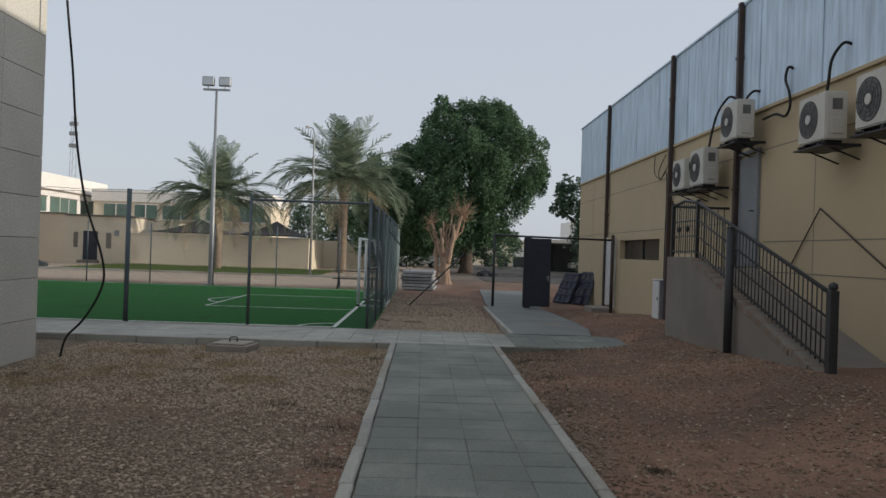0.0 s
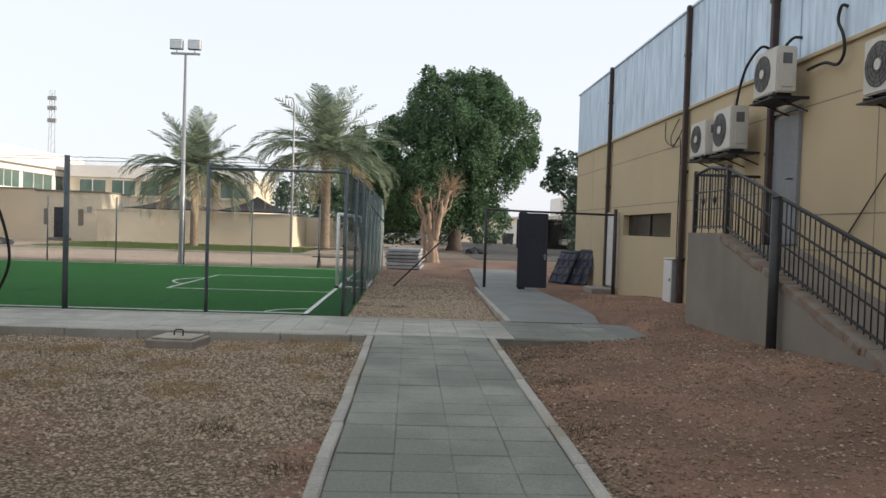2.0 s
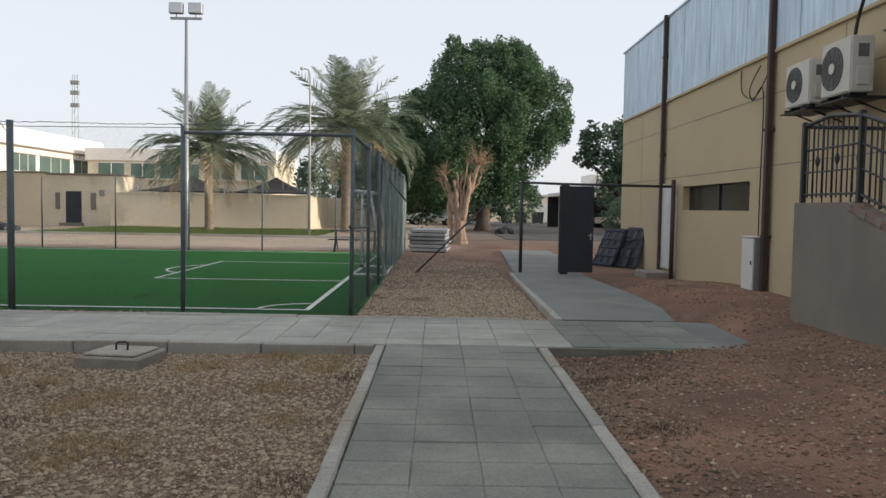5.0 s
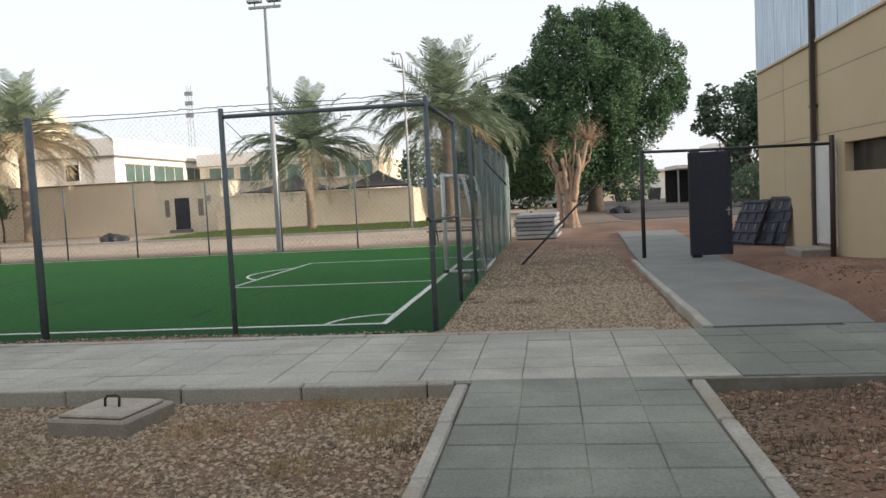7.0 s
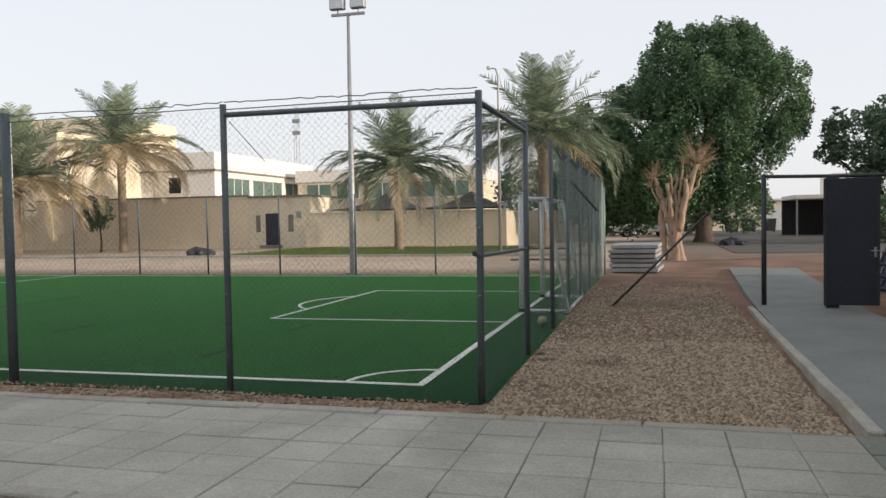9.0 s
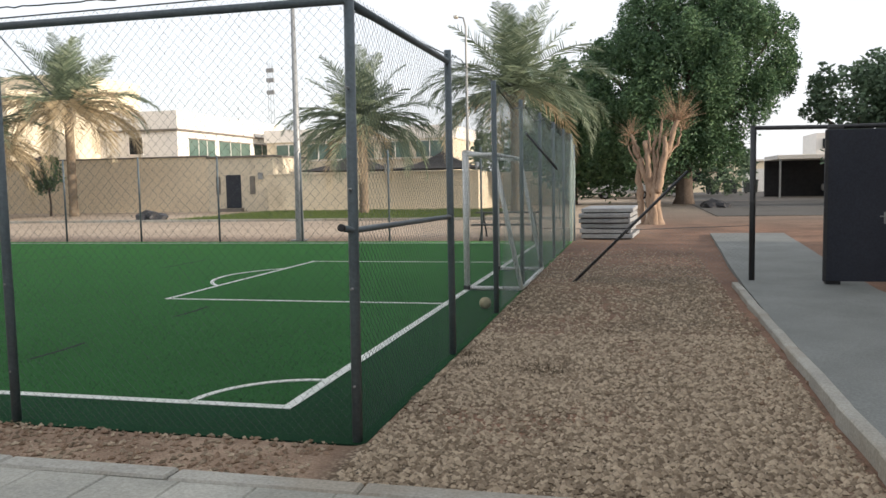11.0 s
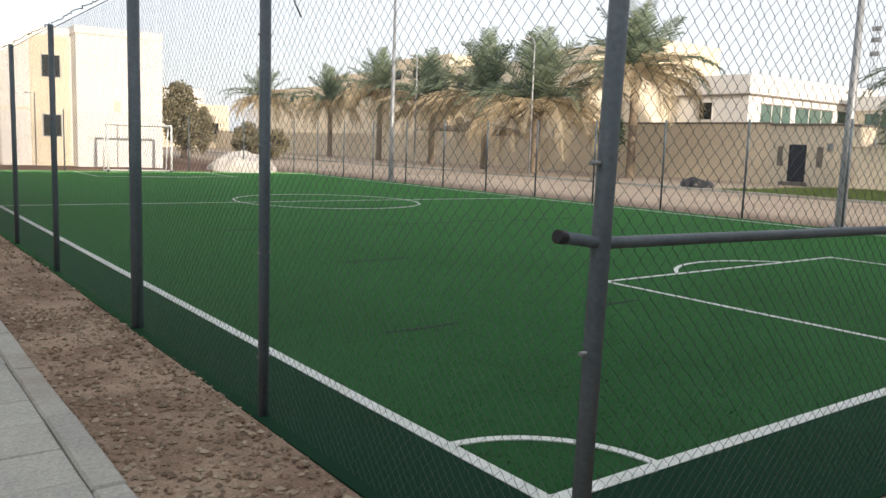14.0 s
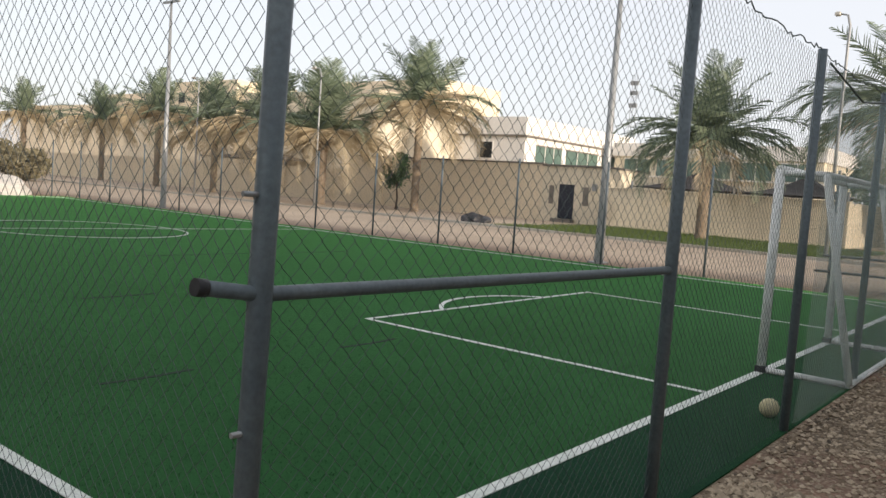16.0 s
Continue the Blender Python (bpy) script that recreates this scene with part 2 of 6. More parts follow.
def tube(points, radii, sides=8, bm=None, cap=True):
    """A round bar along points; radii a number or one each."""
    bm = bm or bmesh.new()
    points = [Vector(p) for p in points]
    if not isinstance(radii, (list, tuple)):
        radii = [radii] * len(points)
    rings, up = [], None
    for i, p in enumerate(points):
        d = (points[min(i + 1, len(points) - 1)] - points[max(i - 1, 0)]).normalized()
        if up is None:
            up = Vector((0, 0, 1)) if abs(d.z) < 0.9 else Vector((1, 0, 0))
        a = d.cross(up).normalized()
        b = a.cross(d).normalized()
        up = b
        rings.append([bm.verts.new(p + radii[i] * (math.cos(2 * math.pi * k / sides) * a + math.sin(2 * math.pi * k / sides) * b)) for k in range(sides)])
    for r, s in zip(rings, rings[1:]):
        for k in range(sides):
            f = bm.faces.new((r[k], r[(k + 1) % sides], s[(k + 1) % sides], s[k]))
            f.smooth = True
    if cap:
        bm.faces.new(rings[0][::-1])
        bm.faces.new(rings[-1])
    return bm


def prism(outline, y0, y1, axis='y'):
    """A flat outline of (a, z) pushed from y0 to y1 along x or y."""
    bm = bmesh.new()
    put = (lambda a, z, w: (a, w, z)) if axis == 'y' else (lambda a, z, w: (w, a, z))
    lo = [bm.verts.new(put(a, z, y0)) for a, z in outline]
    hi = [bm.verts.new(put(a, z, y1)) for a, z in outline]
    bm.faces.new(lo)
    bm.faces.new(hi[::-1])
    for i in range(len(lo)):
        j = (i + 1) % len(lo)
        bm.faces.new((lo[i], hi[i], hi[j], lo[j]))
    bmesh.ops.recalc_face_normals(bm, faces=bm.faces)
    return bm


def to_mesh(name, bm, material):
    me = bpy.data.meshes.new(name)
    bm.to_mesh(me)
    bm.free()
    me.materials.append(material)
    return me


def thing(name, bm, material, label="", category="", group="", kind=""):
    return tagged(new(name, to_mesh(name, bm, material)), label, category, group, kind)


def base(name, x, y, z, label="", category="", group="", kind="", rz=0):
    e = new(name)
    e.empty_display_size = 0.2
    e.matrix_world = pose(x, y, z, 0, 0, rz)
    return tagged(e, label, category, group, kind)


def part(name, bm, material, parent, label=""):
    ob = new(name, to_mesh(name, bm, material))
    ob.parent = parent
    return tagged(ob, label)


def piece(name, me, parent, x, y, z, rz=0, scale=(1, 1, 1), rx=0, ry=0):
    ob = new(name, me)
    ob.parent = parent
    ob.location, ob.rotation_euler, ob.scale = (x, y, z), (radians(rx), radians(ry), radians(rz)), scale
    return ob


def from_arrays(name, verts, faces, material, smooth=False):
    me = bpy.data.meshes.new(name)
    me.from_pydata(verts, [], faces)
    me.materials.append(material)
    return me


# ---- ground ----
WALK = 0.14                                  # level of the paved walks


def smooth01(v, a, b):
    v = min(max((v - a) / (b - a), 0.0), 1.0)
    return v * v * (3 - 2 * v)


def ground_z(x, y):
    """Level of the natural ground: raised dirt along the hall, low gravel elsewhere."""
    h = 0.03 + 0.015 * math.sin(x * 1.3 + 0.4 * y) * math.cos(y * 0.9)
    edge = 2.3 + 2.45 * smooth01(y, -3.6, -3.1) + 0.25 * smooth01(y, -2.0, 1.0)
    dirt = smooth01(x, edge, edge + 0.5) * (1 - smooth01(y, 2.0, 8.0))
    h += dirt * (0.07 + 0.2 * smooth01(x, 2.6, 6.2))
    h += dirt * 0.2 * smooth01(-y, 3.0, 8.0) * smooth01(x, 3.8, 5.7)
    h += 0.012 * noise.noise((x * 1.7, y * 1.7, 0)) * (1 if abs(x) < 14 else 0)
    if -34.5 < x < 0.12 and -0.1 < y < 16.7:
        h = -0.02
    return h


def soil_material():
    """Sandy soil, gravel beds, and tyre-packed sand on the road, by place."""
    m = bpy.data.materials.new("sandy_soil")
    m.use_nodes = True
    n, l = m.node_tree.nodes, m.node_tree.links
    b = n["Principled BSDF"]
    b.inputs["Roughness"].default_value = 0.95
    b.inputs["Specular IOR Level"].default_value = 0.15
    tc = n.new("ShaderNodeTexCoord")

    def tex(s, d=5.0):
        t = n.new("ShaderNodeTexNoise")
        t.inputs["Scale"].default_value, t.inputs["Detail"].default_value = s, d
        l.new(tc.outputs["Object"], t.inputs["Vector"])
        return t.outputs["Fac"]

    def rng(v, a, bb, lo=0.0, hi=1.0):
        r = n.new("ShaderNodeMapRange")
        for k, q in zip(("From Min", "From Max", "To Min", "To Max"), (a, bb, lo, hi)):
            r.inputs[k].default_value = q
        l.new(v, r.inputs["Value"])
        return r.outputs[0]

    def mix(f, a, c, kind='MIX'):
        x = n.new("ShaderNodeMixRGB")
        x.blend_type = kind
        for i, v in enumerate((f, a, c)):
            if isinstance(v, bpy.types.NodeSocket):
                l.new(v, x.inputs[i])
            else:
                x.inputs[i].default_value = v if i == 0 else (*v, 1)
        return x.outputs[0]

    earth = mix(rng(tex(0.7), 0.35, 0.65), (0.285, 0.170, 0.118), (0.15, 0.096, 0.072))
    earth = mix(rng(tex(3.0), 0.5, 0.75), earth, (0.17, 0.115, 0.082))
    vor = n.new("ShaderNodeTexVoronoi")
    vor.inputs["Scale"].default_value = 34.0
    l.new(tc.outputs["Object"], vor.inputs["Vector"])
    hsv = n.new("ShaderNodeSeparateColor")
    l.new(vor.outputs["Color"], hsv.inputs[0])
    peb = mix(hsv.outputs[0], (0.23, 0.18, 0.125), (0.42, 0.345, 0.255))
    peb = mix(rng(vor.outputs["Distance"], 0.25, 0.6), peb, (0.12, 0.09, 0.062))
    # gravel beds: west of the hall path and beside the pitch
    sep = n.new("ShaderNodeSeparateXYZ")
    l.new(tc.outputs["Object"], sep.inputs[0])
    west = rng(sep.outputs[0], 2.9, 2.5)
    south = rng(sep.outputs[1], 10.5, 8.5)
    bed = mix(1.0, west, south, 'MULTIPLY')
    strip_x = rng(sep.outputs[0], -0.1, 0.1)         # bare soil between walk and pitch
    strip_y = rng(sep.outputs[1], -0.9, -1.1)
    keep = n.new("ShaderNodeMath")
    keep.operation = 'MAXIMUM'
    l.new(strip_x, keep.inputs[0])
    l.new(strip_y, keep.inputs[1])
    bed = mix(1.0, bed, keep.outputs[0], 'MULTIPLY')
    patch = rng(tex(0.55), 0.40, 0.52)
    bed = mix(1.0, bed, patch, 'MULTIPLY')
    sparse = rng(tex(9.0), 0.62, 0.68, 0.0, 0.7)
    bed = mix(0.0, bed, bed)
    mx = n.new("ShaderNodeMath")
    mx.operation = 'MAXIMUM'
    l.new(bed, mx.inputs[0])
    l.new(sparse, mx.inputs[1])
    col = mix(mx.outputs[0], earth, peb)
    far = mix(1.0, rng(sep.outputs[1], 15.0, 19.0), rng(sep.outputs[0], 2.5, -0.5), 'MULTIPLY')
    yard = rng(sep.outputs[1], 20.0, 34.0)
    sand = mix(rng(tex(0.25), 0.35, 0.65), (0.52, 0.415, 0.315), (0.43, 0.345, 0.26))
    col = mix(yard, col, (0.235, 0.195, 0.155))
    col = mix(far, col, sand)
    inv = mix(1.0, rng(keep.outputs[0], 1.0, 0.0), rng(sep.outputs[1], 0.2, 0.0), 'MULTIPLY')
    strip = mix(rng(tex(1.6), 0.4, 0.6), (0.36, 0.265, 0.19), (0.22, 0.15, 0.105))
    col = mix(inv, col, strip)
    grain = mix(rng(tex(70.0), 0.25, 0.75), (0.7, 0.7, 0.7), (1.2, 1.2, 1.2))
    col = mix(1.0, col, grain, 'MULTIPLY')
    l.new(col, b.inputs["Base Color"])
    hgt = n.new("ShaderNodeMath")
    hgt.operation = 'SUBTRACT'
    l.new(tex(45.0), hgt.inputs[0])
    l.new(vor.outputs["Distance"], hgt.inputs[1])
    bp = n.new("ShaderNodeBump")
    bp.inputs["Strength"].default_value, bp.inputs["Distance"].default_value = 0.6, 0.02
    l.new(hgt.outputs[0], bp.inputs["Height"])
    l.new(bp.outputs[0], b.inputs["Normal"])
    return m


M_SOIL = soil_material()


def build_ground():
    xs = [-1500, -500, -200, -90, -50] + [-36 + 0.9 * i for i in range(26)] + [-12.5 + 0.25 * i for i in range(88)] + [10, 12, 15, 20, 30, 60, 200, 500, 1500]
    ys = [-1500, -400, -100, -50, -30] + [-22 + 0.25 * i for i in range(124)] + [9 + 0.6 * i for i in range(16)] + [19, 22, 26, 32, 40, 60, 100, 200, 500, 2500]
    xs, ys = sorted(set(xs)), sorted(set(ys))
    verts = [(x, y, ground_z(x, y)) for y in ys for x in xs]
    w = len(xs)
    faces = [(j * w + i, j * w + i + 1, (j + 1) * w + i + 1, (j + 1) * w + i) for j in range(len(ys) - 1) for i in range(w - 1)]
    me = from_arrays("ground", verts, faces, M_SOIL)
    for p in me.polygons:
        p.use_smooth = True
    return tagged(new("ground", me), "brown sandy soil with gravel beds, dry and uneven", "ground", kind="structure")


ground = build_ground()


# ---- pitch ----
GX, FX, LY, HY = -0.75, -33.8, 0.625, 15.72        # goal lines and side lines


def turf_material():
    m = bpy.data.materials.new("artificial_turf")
    m.use_nodes = True
    n, l = m.node_tree.nodes, m.node_tree.links
    b = n["Principled BSDF"]
    b.inputs["Roughness"].default_value = 0.95
    b.inputs["Specular IOR Level"].default_value = 0.06
    b.inputs["Sheen Weight"].default_value = 0.48
    b.inputs["Sheen Roughness"].default_value = 0.23
    b.inputs["Sheen Tint"].default_value = (0.22, 0.72, 0.18, 1)
    tc = n.new("ShaderNodeTexCoord")
    prev = None
    for s, lo, hi in ((0.35, 0.85, 1.12), (2.5, 0.92, 1.08), (90.0, 0.78, 1.2)):
        t = n.new("ShaderNodeTexNoise")
        t.inputs["Scale"].default_value, t.inputs["Detail"].default_value = s, 3.0
        l.new(tc.outputs["Object"], t.inputs["Vector"])
        r = n.new("ShaderNodeMapRange")
        r.inputs["From Min"].default_value, r.inputs["From Max"].default_value = 0.3, 0.7
        r.inputs["To Min"].default_value, r.inputs["To Max"].default_value = lo, hi
        l.new(t.outputs["Fac"], r.inputs["Value"])
        x = n.new("ShaderNodeMixRGB")
        x.blend_type, x.inputs[0].default_value = 'MULTIPLY', 1.0
        if prev is None:
            # a darker border of turf outside the white lines
            sep = n.new("ShaderNodeSeparateXYZ")
            l.new(n.new("ShaderNodeNewGeometry").outputs["Position"], sep.inputs[0])
            edges = []
            for axis, op, v in ((0, 'GREATER_THAN', GX), (1, 'LESS_THAN', LY)):
                e = n.new("ShaderNodeMath")
                e.operation = op
                e.inputs[1].default_value = v
                l.new(sep.outputs[axis], e.inputs[0])
                edges.append(e)
            border = n.new("ShaderNodeMath")
            border.operation = 'MAXIMUM'
            l.new(edges[0].outputs[0], border.inputs[0])
            l.new(edges[1].outputs[0], border.inputs[1])
            two = n.new("ShaderNodeMixRGB")
            two.inputs[1].default_value, two.inputs[2].default_value = (0.019, 0.074, 0.025, 1), (0.007, 0.030, 0.018, 1)
            l.new(border.outputs[0], two.inputs[0])
            l.new(two.outputs[0], x.inputs[1])
        else:
            l.new(prev, x.inputs[1])
        l.new(r.outputs[0], x.inputs[2])
        prev = x.outputs[0]
    l.new(prev, b.inputs["Base Color"])
    bp = n.new("ShaderNodeBump")
    bp.inputs["Strength"].default_value, bp.inputs["Distance"].default_value = 0.3, 0.012
    l.new(t.outputs["Fac"], bp.inputs["Height"])
    l.new(bp.outputs[0], b.inputs["Normal"])
    return m


M_TURF = turf_material()
PX0, PX1, PY0, PY1 = -34.4, 0.06, -0.06, 16.35   # edges of the turf
MX, MY = -17.3, 8.2

pitch = base("football_pitch", -17, 8, 0, "green artificial turf football pitch with white lines", "pitch", kind="structure")


def on_pitch(name, bm, material, label=""):
    bmesh.ops.translate(bm, vec=(17, -8, 0), verts=bm.verts)
    return part(name, bm, material, pitch, label)


on_pitch("turf", box(PX0, PY0, -0.05, PX1, PY1, 0.0), M_TURF)


def strip(points, width=0.08, z=0.006):
    """A painted line along points."""
    bm = bmesh.new()
    pts = [Vector((*p, 0)) for p in points]
    rows = []
    for i, p in enumerate(pts):
        d = (pts[min(i + 1, len(pts) - 1)] - pts[max(i - 1, 0)]).normalized()
        s = Vector((-d.y, d.x, 0)) * width / 2
        rows.append([bm.verts.new((*(p + k * s).xy, zz)) for k, zz in ((-1, 0.001), (-1, z), (1, z), (1, 0.001))])
    for a, b in zip(rows, rows[1:]):
        for k in range(3):
            bm.faces.new((a[k], b[k], b[k + 1], a[k + 1]))
    bmesh.ops.recalc_face_normals(bm, faces=bm.faces)
    return bm


def arc(cx, cy, r, a0, a1, n=32):
    return [(cx + r * math.cos(radians(a0 + (a1 - a0) * i / n)), cy + r * math.sin(radians(a0 + (a1 - a0) * i / n))) for i in range(n + 1)]


for pts in ([(GX + 0.04, LY), (FX - 0.04, LY)], [(GX + 0.04, HY), (FX - 0.04, HY)]):
    on_pitch("side_line", strip(pts, 0.085), M_LINE, "white side line")
for x in (GX, FX):
    on_pitch("goal_line", strip([(x, LY + 0.045), (x, HY - 0.045)], 0.085), M_LINE, "white goal line")
on_pitch("halfway_line", strip([(MX, LY + 0.045), (MX, HY - 0.045)], 0.06), M_LINE)
on_pitch("centre_circle", strip(arc(MX, MY + 0.2, 2.45, 0, 360, 64), 0.06, 0.008), M_LINE)
for gx, s in ((GX, -1), (FX, 1)):
    bx = gx + s * 4.085
    on_pitch("box_line", strip([(gx + s * 0.05, 5.51), (bx, 5.51), ], 0.06), M_LINE)
    on_pitch("box_line", strip([(bx, 5.48), (bx, 10.885)], 0.06, 0.007), M_LINE)
    on_pitch("box_line", strip([(gx + s * 0.05, 10.855), (bx, 10.855)], 0.06), M_LINE)
    cx = bx - s * 1.15
    a = 47
    pts = arc(cx, MY, 1.72, -a, a, 24) if s > 0 else arc(cx, MY, 1.72, 180 - a, 180 + a, 24)
    on_pitch("penalty_arc", strip(pts, 0.06, 0.008), M_LINE)
for gx, gy, a0 in ((GX, LY, 90), (FX, LY, 0), (GX, HY, 180), (FX, HY, 270)):
    on_pitch("corner_arc", strip(arc(gx, gy, 0.78, a0, a0 + 90, 16), 0.06, 0.008), M_LINE)


M_SEAM = mat("dark_turf_seam", (0.006, 0.022, 0.010), (0.010, 0.032, 0.014), fine=80)
for x, y0, y1 in ((-3.86, 1.7, 2.5), (-3.84, 4.1, 4.9), (-7.45, 9.4, 11.1), (-7.5, 3.4, 4.4), (-11.5, 6.4, 9.4), (-11.4, 9.8, 11.8), (-11.55, 3.0, 4.2), (-15.4, 7.0, 10.0), (-19.3, 5.0, 8.5), (-23.0, 6.0, 9.0)):
    on_pitch("turf_seam", strip([(x, y0), (x + 0.02, (y0 + y1) / 2), (x - 0.01, y1)], 0.045, 0.004), M_SEAM, "dark open seam between turf rolls")


def football_goal(x, y, s):
    """A white tube goal whose mouth faces -s along x; 2.65 m wide, 2 m high."""
    g = base("football_goal", x, y, 0, "white tubular steel football goal with worn paint", "goal", "football goals")
    w, h, d1, d2 = 1.325, 2.0, 0.42, 0.80
    for k in (-1, 1):
        part("goal_post", tube([(0, k * w, 0), (0, k * w, h)], 0.045, 10), M_GOAL, g)
        part("top_bar", tube([(0, k * w, h - 0.03), (s * d1, k * w, h - 0.03)], 0.03, 8), M_GOAL, g)
        part("back_leg", tube([(s * d1, k * w, h - 0.03), (s * d2, k * w, 0.03)], 0.035, 8), M_GOAL, g)
        part("ground_bar", tube([(0, k * w, 0.03), (s * d2, k * w, 0.03)], 0.03, 8), M_GOAL, g)
        part("foot", box(-0.05, k * w - 0.05, 0, 0.05, k * w + 0.05, 0.07, 0.01), M_DARK, g, "black plastic foot")
    part("crossbar", tube([(0, -w - 0.03, h), (0, w + 0.03, h)], 0.045, 10), M_GOAL, g)
    part("rear_top_bar", tube([(s * d1, -w, h - 0.03), (s * d1, w, h - 0.03)], 0.03, 8), M_GOAL, g)
    part("rear_ground_bar", tube([(s * d2, -w, 0.03), (s * d2, w, 0.03)], 0.03, 8), M_GOAL, g)
    return g


football_goal(GX, MY, 1)
football_goal(FX, MY, -1)

ball_bm = bmesh.new()
bmesh.ops.create_icosphere(ball_bm, subdivisions=3, radius=0.075)
for f in ball_bm.faces:
    f.smooth = True
ball = thing("football", ball_bm, M_BALL, "scuffed yellowish football lying against the fence", "ball")
ball.location = (-0.16, 5.15, 0.075)


# ---- chain-link fence ----
def link_panel(name, width, height, cell, r, material):
    """Interlocking zigzag wires of a chain-link panel, in the xz plane."""
    half = cell / 2
    n, k = int(width / cell), int(height / half)
    zig = np.arange(k + 1)
    verts, faces = [], []
    tri = [(math.cos(a), math.sin(a)) for a in (0.5, 2.6, 4.7)]
    for i in range(n):
        x = i * cell + np.where(zig % 2 == 0, 0.0, cell * 0.53)
        wob = 0.004 * np.sin(zig * 0.37 + i * 1.7) + 0.003 * np.sin(i * 0.9)
        yy = np.where(zig % 2 == 0, r, -r)
        # mirror wire: neighbours meet at the bends
        for mirror in (0, 1):
            if mirror:
                xs = (i + 1) * cell - np.where(zig % 2 == 0, 0.0, cell * 0.53) + wob
            else:
                xs = x + wob
            b0 = len(verts)
            for q in range(k + 1):
                for (c, d) in tri:
                    verts.append((xs[q] + r * c, yy[q] * (1 - 2 * mirror) + r * d, q * half))
            for q in range(k):
                for e in range(3):
                    f = (e + 1) % 3
                    faces.append((b0 + q * 3 + e, b0 + q * 3 + f, b0 + (q + 1) * 3 + f, b0 + (q + 1) * 3 + e))
    return from_arrays(name, verts, faces, material)


POST_ME = to_mesh("post", tube([(0, 0, -0.1), (0, 0, 2.76)], 0.032, 10), M_POST)
THICK_ME = to_mesh("post", tube([(0, 0, -0.1), (0, 0, 2.80)], 0.049, 12), M_POST)
BACK_ME = to_mesh("post", tube([(0, 0, -0.1), (0, 0, 2.5)], 0.028, 8), M_POST)
BOLT_ME = to_mesh("bolt", tube([(0, -0.038, 0), (0, 0.038, 0)], 0.008, 6), M_GALV)
PANEL = link_panel("mesh_panel", 2.5, 2.72, 0.0657, 0.00125, M_WIRE)
PANEL_FAR = link_panel("mesh_panel", 2.5, 2.45, 0.116, 0.0018, M_WIRE_FAR)


def fence_line(name, pts, post_me, panel, ztop, label, group, thick=(), bolts=False):
    """Posts at pts and mesh between them."""
    f = base(name, pts[0][0], pts[0][1], 0, label, "fence", group)
    x0, y0 = pts[0]
    for i, (x, y) in enumerate(pts):
        if (x, y) == (0.0, 0.06):              # the corner post belongs to the front
            continue
        piece("post", THICK_ME if i in thick else post_me, f, x - x0, y - y0, 0, rx=-1.3 if bolts and i == 0 else 0)
        if bolts and i < 3:
            for z in (0.35, 0.95, 1.55, 2.15):
                piece("bolt", BOLT_ME, f, x - x0, y - y0, z)
    for (xa, ya), (xb, yb) in zip(pts, pts[1:]):
        d = math.hypot(xb - xa, yb - ya)
        piece("mesh_panel", panel, f, xa - x0, ya - y0, 0.02, math.degrees(math.atan2(yb - ya, xb - xa)), (d / 2.5, 1, 1))
    return f


FRONT = [(0, 0), (-2.48, 0), (-5.0, 0), (-8.2, 0), (-10.9, 0), (-13.5, 0)] + [(-16.1 - 2.6 * i, 0) for i in range(8)]
SIDE = [(0.02, 2.55), (0.03, 4.87), (0.03, 7.15), (0.03, 9.5), (0.03, 11.8), (0.03, 14.1), (0.03, 16.35)]
fence_front = fence_line("chain_link_fence", FRONT, POST_ME, PANEL, 2.74, "dark green chain-link fence with round steel posts along the walk", "pitch fences", thick=(2,), bolts=True)
fence_side = fence_line("chain_link_fence", [(0.0, 0.06)] + SIDE, POST_ME, PANEL, 2.74, "dark green chain-link fence hung with pale shade net", "pitch fences")
BACK = [(-2.35 - 2.58 * i, 16.42) for i in range(13)]
fence_back = fence_line("chain_link_fence", [(0.1, 16.42)] + BACK, BACK_ME, PANEL_FAR, 2.45, "thin dark chain-link fence along the sandy road", "pitch fences")
END = [(-34.4, 2.6 * i + 0.1) for i in range(7)]
fence_end = fence_line("chain_link_fence", END, BACK_ME, PANEL_FAR, 2.45, "thin chain-link fence behind the far goal", "pitch fences")

part("top_rail", tube([(0, 0, 2.66), (-2.48, 0, 2.66)], 0.026, 8), M_POST, fence_front)
part("top_rail", tube([(0, 0, 2.66), (0.02, 2.5, 2.66)], 0.026, 8), M_POST, fence_side)
part("cross_bar", tube([(-0.01, -0.20, 1.325), (0.0, -0.06, 1.305), (0.0, 0.0, 1.30), (0.02, 2.5, 1.27)], 0.02, 10), M_POST, fence_side, "bent steel tube tied across two posts")
part("bar_cap", tube([(-0.01, -0.215, 1.327), (-0.009, -0.185, 1.323)], 0.0225, 10), M_DARK, fence_side)
part("stay", tube([(-2.42, 0, 2.6), (-2.05, 0.0, 2.2)], 0.004, 5), M_POST, fence_front)


def loose_wire(a, b, z, amp, seed, n=40):
    rnd = random.Random(seed)
    pts = []
    for i in range(n + 1):
        u = i / n
        pts.append((a[0] + (b[0] - a[0]) * u, a[1] + (b[1] - a[1]) * u + rnd.uniform(-0.02, 0.02), z + amp * (math.sin(u * 9 + seed) * 0.4 + rnd.uniform(-0.7, 0.7))))
    return pts


